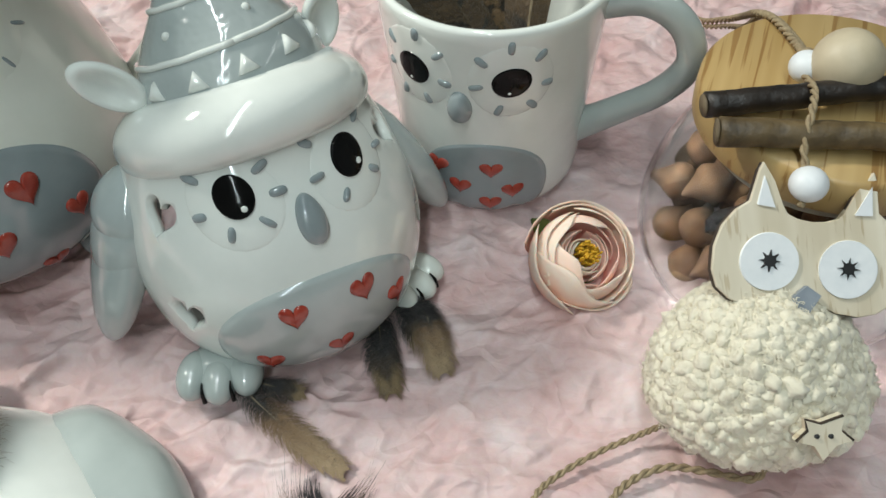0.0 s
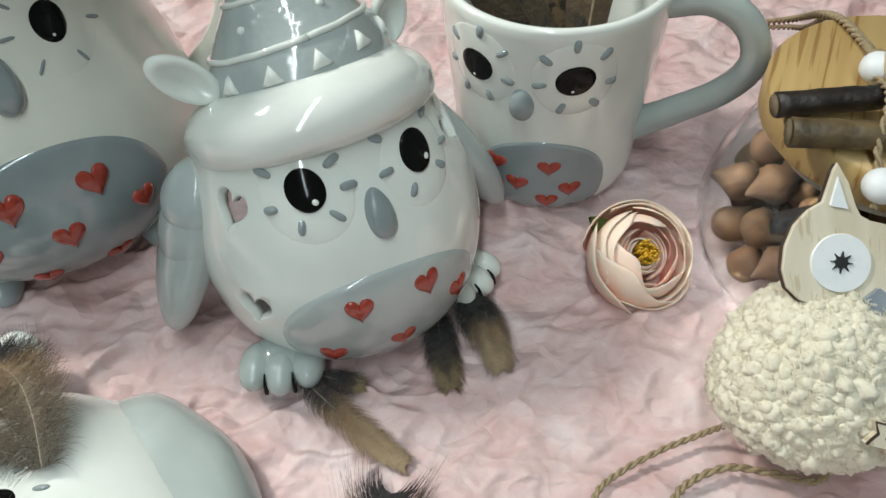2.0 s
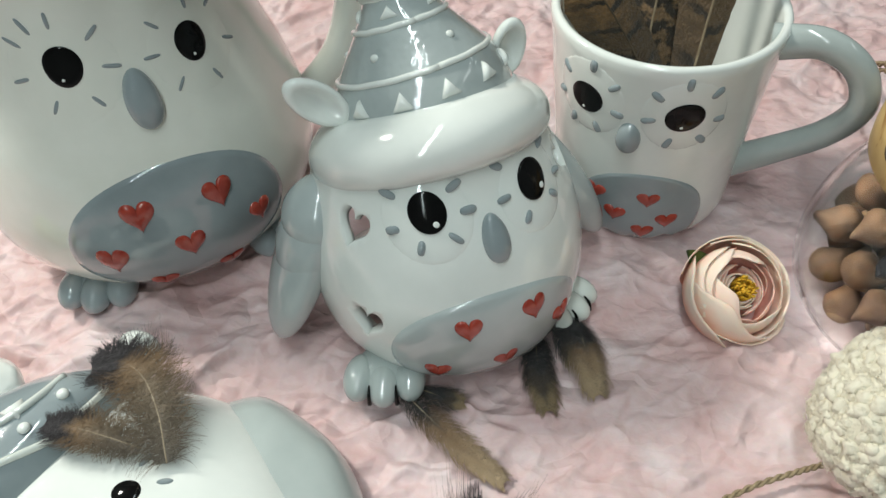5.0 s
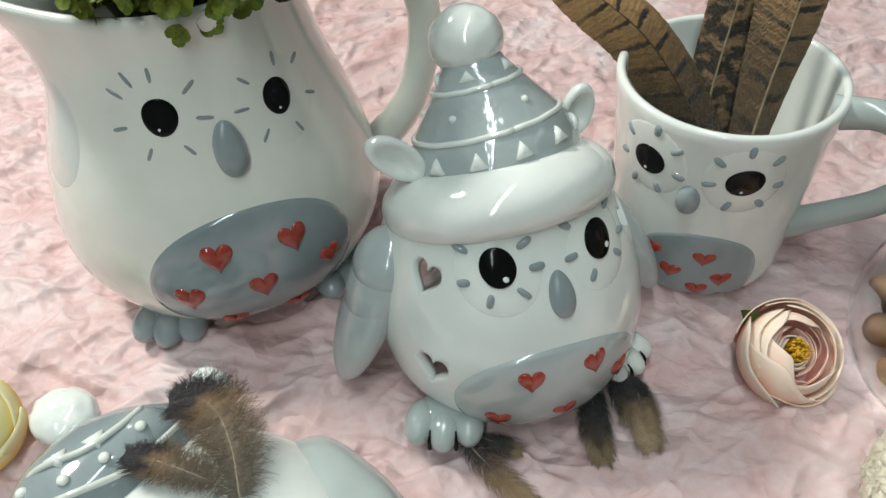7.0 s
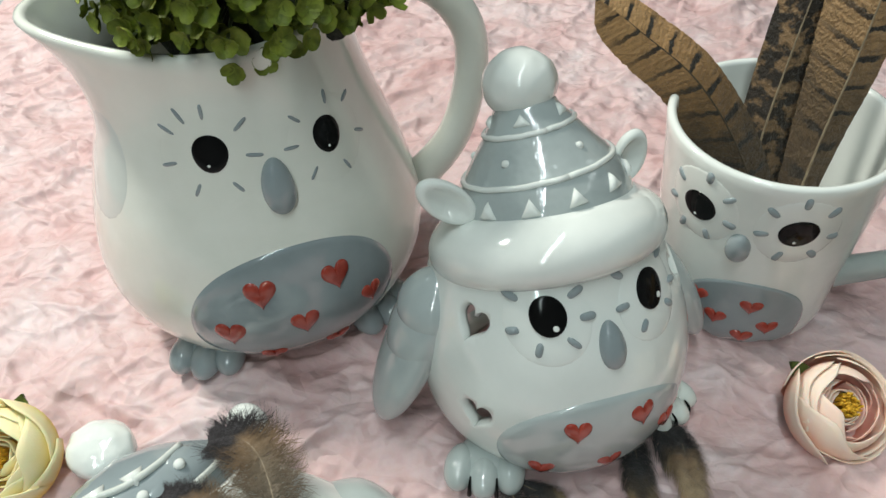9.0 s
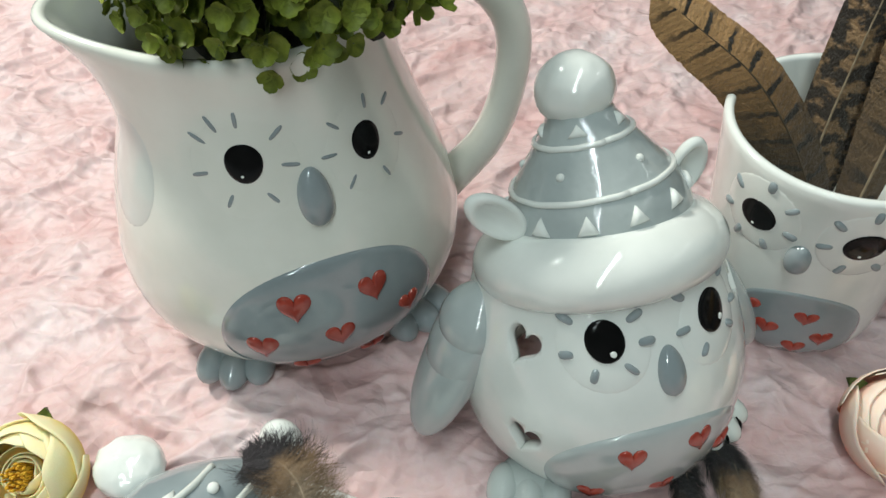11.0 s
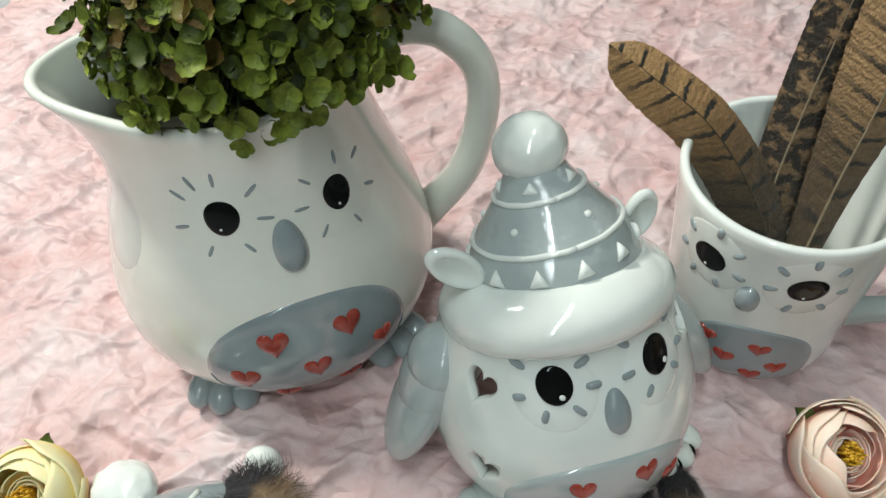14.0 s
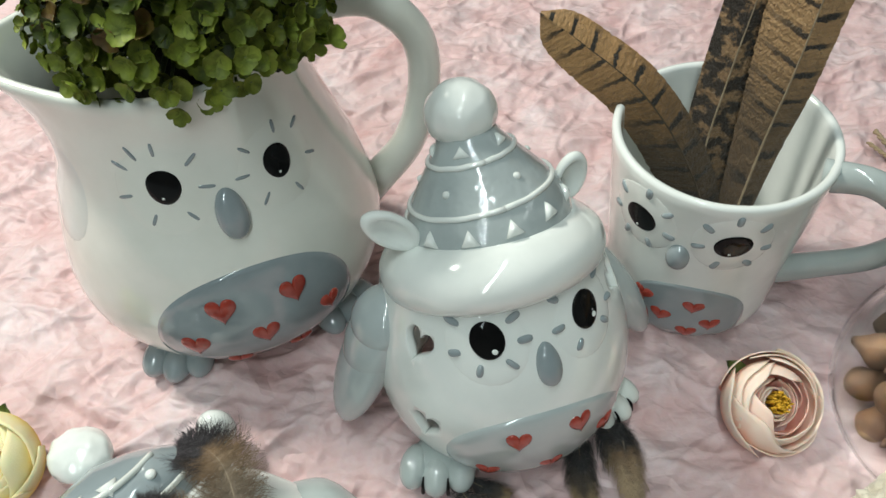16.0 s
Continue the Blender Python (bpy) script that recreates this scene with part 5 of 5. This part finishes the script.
def fuzz():
    """Loose fibres that stand off the tufts in small arcs."""
    rnd = random.Random(18)
    verts, faces = [], []
    for k in range(11000):
        d = Vector((rnd.gauss(0, 1), rnd.gauss(0, 1), rnd.gauss(0, 1))).normalized()
        if d.z < -0.85:
            continue
        p = wool_at(d, rnd.uniform(0.99, 1.045))
        side = d.cross(Vector((rnd.gauss(0, 1), rnd.gauss(0, 1), rnd.gauss(0, 1)))).normalized()
        w = d.cross(side) * rnd.uniform(0.00006, 0.00012)
        ln, rise = rnd.uniform(0.0010, 0.0026), rnd.uniform(0.3, 1.1)
        b = len(verts)
        for j in range(5):
            t = j / 4
            q = p + side * (ln * math.sin(2.2 * t)) + d * (ln * rise * t * (1.15 - t) + 0.0002)
            verts += [q - w, q + w]
        faces += [[b + 2 * j, b + 2 * j + 1, b + 2 * j + 3, b + 2 * j + 2] for j in range(4)]
    return verts, faces


tagged(part("wool_curl", curls(), WOOL, wool), kind="stuff")
tagged(part("wool_fibre", fuzz(), WOOL, wool), kind="stuff")

# the flat head faces up and forward; its plane is laid out in right and up
HEAD = Matrix.Translation((0.0078, 0.0092, 0.0632)) @ Matrix.Rotation(radians(43), 4, "X") @ Matrix.Rotation(radians(-7), 4, "Z")


def plate(outline, z0, z1, m=HEAD):
    n = len(outline)
    v = [m @ Vector((x, y, z)) for z in (z0, z1) for x, y in outline]
    v += [m @ Vector((x * 0.985, y * 0.985, z1 + 0.0003)) for x, y in outline]
    f = [[k, (k + 1) % n, n + (k + 1) % n, n + k] for k in range(n)] + [[n + k, n + (k + 1) % n, 2 * n + (k + 1) % n, 2 * n + k] for k in range(n)]
    return v, f + [list(range(n))[::-1], [2 * n + k for k in range(n)]]


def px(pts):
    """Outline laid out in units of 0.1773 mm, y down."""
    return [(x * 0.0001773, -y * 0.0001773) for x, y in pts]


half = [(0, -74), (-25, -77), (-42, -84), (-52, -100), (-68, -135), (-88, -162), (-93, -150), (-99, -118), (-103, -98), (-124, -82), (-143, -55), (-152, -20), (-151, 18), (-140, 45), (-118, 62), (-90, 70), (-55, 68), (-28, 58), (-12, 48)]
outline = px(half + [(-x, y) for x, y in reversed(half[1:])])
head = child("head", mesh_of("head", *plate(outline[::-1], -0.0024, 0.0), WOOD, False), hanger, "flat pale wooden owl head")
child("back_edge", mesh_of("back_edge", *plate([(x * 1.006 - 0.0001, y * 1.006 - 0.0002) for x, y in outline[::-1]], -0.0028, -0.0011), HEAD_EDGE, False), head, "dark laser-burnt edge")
for sx in (-1, 1):
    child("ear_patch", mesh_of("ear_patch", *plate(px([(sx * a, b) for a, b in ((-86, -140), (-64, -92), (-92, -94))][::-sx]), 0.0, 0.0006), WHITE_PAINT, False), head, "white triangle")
    disc = child("eye_disc", mesh_of("eye_disc", *plate([(sx * 0.0112 + 0.0083 * math.cos(a), 0.0008 + 0.0083 * math.sin(a)) for a in [2 * math.pi * k / 40 for k in range(40)]], 0.0, 0.0007), WHITE_PAINT, False), head, "white round eye patch")
    star = []
    for k in range(32):
        r = 0.0032 if k % 4 == 0 else 0.0017
        a = 2 * math.pi * k / 32
        star.append((sx * 0.0112 + r * math.cos(a), 0.0010 + r * math.sin(a)))
    child("pupil", mesh_of("pupil", *plate(star, 0.0007, 0.0012), BLACK_PAINT, False), disc, "black star-shaped pupil")
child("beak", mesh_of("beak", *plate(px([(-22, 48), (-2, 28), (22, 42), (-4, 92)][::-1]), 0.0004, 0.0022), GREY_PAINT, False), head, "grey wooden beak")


def twist(path, r, steps=120):
    """Two-ply twine along a smooth path."""
    pts = spline(path, steps)
    ln = sum((a - b).length for a, b in zip(pts, pts[1:]))
    geos = []
    for ph in (0, math.pi):
        strand = []
        for i, p in enumerate(pts):
            d = (pts[min(i + 1, steps)] - pts[max(i - 1, 0)]).normalized()
            s = d.cross(Vector((0, 0, 1)))
            s = s.normalized() if s.length > 1e-5 else Vector((1, 0, 0))
            t = s.cross(d)
            a = ph + 2 * math.pi * ln / (r * 7) * i / steps
            strand.append(p + (s * math.cos(a) + t * math.sin(a)) * (r * 0.55))
        geos.append(tube(strand, r * 0.62, 7, 0, 1.0, (0, 0, 1), True))
    return join_geo(*geos)


def off(pts):
    return [(x - 0.0905, y - 0.1385, z) for x, y, z in pts]


part("string", twist(off([(0.0975, 0.1620, 0.0735), (0.0992, 0.1660, 0.0780), (0.0985, 0.1740, 0.0850), (0.1010, 0.1820, 0.0920), (0.1040, 0.1910, 0.0925), (0.1070, 0.2040, 0.0870), (0.1100, 0.2120, 0.0855), (0.1125, 0.2205, 0.0835)]), 0.0011, 90), TWINE, hanger, "jute string")
for x, y, z in ((0.0994, 0.1660, 0.0785), (0.1090, 0.2095, 0.0868)):
    v, f = ball(off([(x, y, z)])[0], 0.0055, 0.0055, 0.0050, 26, 16)
    part("bead", (v, f), WHITE_PAINT, hanger, "white wooden bead")


def twig(a, b, r, bark):
    g = []
    a, b = Vector(off([a])[0]), Vector(off([b])[0])
    pts = [a.lerp(b, k / 24) + Vector((0, 0.0006 * noise.noise(Vector((k * 0.5, r * 900, 0))), 0.0006 * noise.noise(Vector((k * 0.4, 3, r * 700))))) for k in range(25)]
    t = part("twig", tube(pts, lambda u: r * (1 - 0.12 * u + 0.05 * noise.noise(Vector((u * 9, r * 500, 1)))), 16, 0, 1.0, (0, 0, 1), True), bark, hanger)
    d = (b - a).normalized()
    for p, q in ((a, -1), (b, 1)):
        part("cut_end", tube([p + d * (0.0003 * q), p + d * (0.0008 * q)], r * 0.86, 14, 1), END_WOOD, t, "pale cut end")


twig((0.0745, 0.1935, 0.0855), (0.1520, 0.1985, 0.0890), 0.0040, BARK_DARK)
twig((0.0760, 0.1820, 0.0850), (0.1440, 0.1740, 0.0870), 0.0045, BARK)
part("cord", twist(off([(0.0640, 0.1290, 0.0080), (0.0560, 0.1280, 0.0030), (0.0435, 0.1231, 0.0020), (0.0301, 0.1155, 0.0022), (0.0215, 0.1075, 0.0022), (0.0190, 0.0930, 0.0022)]), 0.0010, 140), TWINE, hanger, "jute cord")
part("cord", twist(off([(0.0960, 0.1180, 0.0060), (0.0900, 0.1130, 0.0024), (0.0762, 0.1158, 0.0022), (0.0641, 0.1173, 0.0024), (0.0528, 0.1133, 0.0022), (0.0455, 0.1065, 0.0022), (0.0430, 0.0930, 0.0022)]), 0.0012, 160), TWINE, hanger, "jute cord")
part("cord", twist(off([(0.1125, 0.2205, 0.0832), (0.1126, 0.2291, 0.0818), (0.1095, 0.2440, 0.0815), (0.1074, 0.2545, 0.0770), (0.1130, 0.2790, 0.0600), (0.1162, 0.3070, 0.0400), (0.1200, 0.3500, 0.0120), (0.1150, 0.3800, 0.0040)]), 0.0013, 160), TWINE, hanger, "jute cord")
part("cord", twist(off([(0.1131, 0.2205, 0.0825), (0.1140, 0.2290, 0.0815), (0.1110, 0.2430, 0.0812), (0.1080, 0.2520, 0.0775), (0.1120, 0.2720, 0.0600), (0.1157, 0.2990, 0.0420), (0.1198, 0.3480, 0.0100), (0.1100, 0.3700, 0.0040)]), 0.0011, 160), TWINE, hanger, "jute cord")
part("knot", ball(off([(0.1127, 0.2190, 0.0850)])[0], 0.0022, 0.0020, 0.0018, 14, 10), TWINE, hanger, "small knot in the cord")

# a small wooden star badge with burnt edges, half sunk in the wool
MARK = Matrix.Translation((0.0085, -0.0262, 0.0365)) @ Matrix.Rotation(radians(48), 4, "X")
BADGE = [(-0.0085, -0.0020), (-0.0055, 0.0010), (-0.0062, 0.0042), (-0.0020, 0.0030), (0.0040, 0.0052), (0.0038, 0.0010), (0.0070, -0.0018), (0.0025, -0.0032), (-0.0010, -0.0075), (-0.0035, -0.0034)]
badge = child("badge", mesh_of("badge", *plate(BADGE[::-1], 0.0030, 0.0062, MARK), WOOD, False), hanger, "pale wooden star badge")
for row in (BADGE[:5], BADGE[5:7]):
    part("burnt_edge", tube([MARK @ Vector((x, y, 0.0062)) for x, y in row], 0.00045, 6, 0, 1.0, (0, 1, 0), True), HEAD_EDGE, badge, "dark burnt edge")
for x in (-0.0030, 0.0008):
    part("eye", ball(MARK @ Vector((x, -0.0004, 0.0065)), 0.0008, 0.0008, 0.0005, 12, 8), BLACK_PAINT, badge)
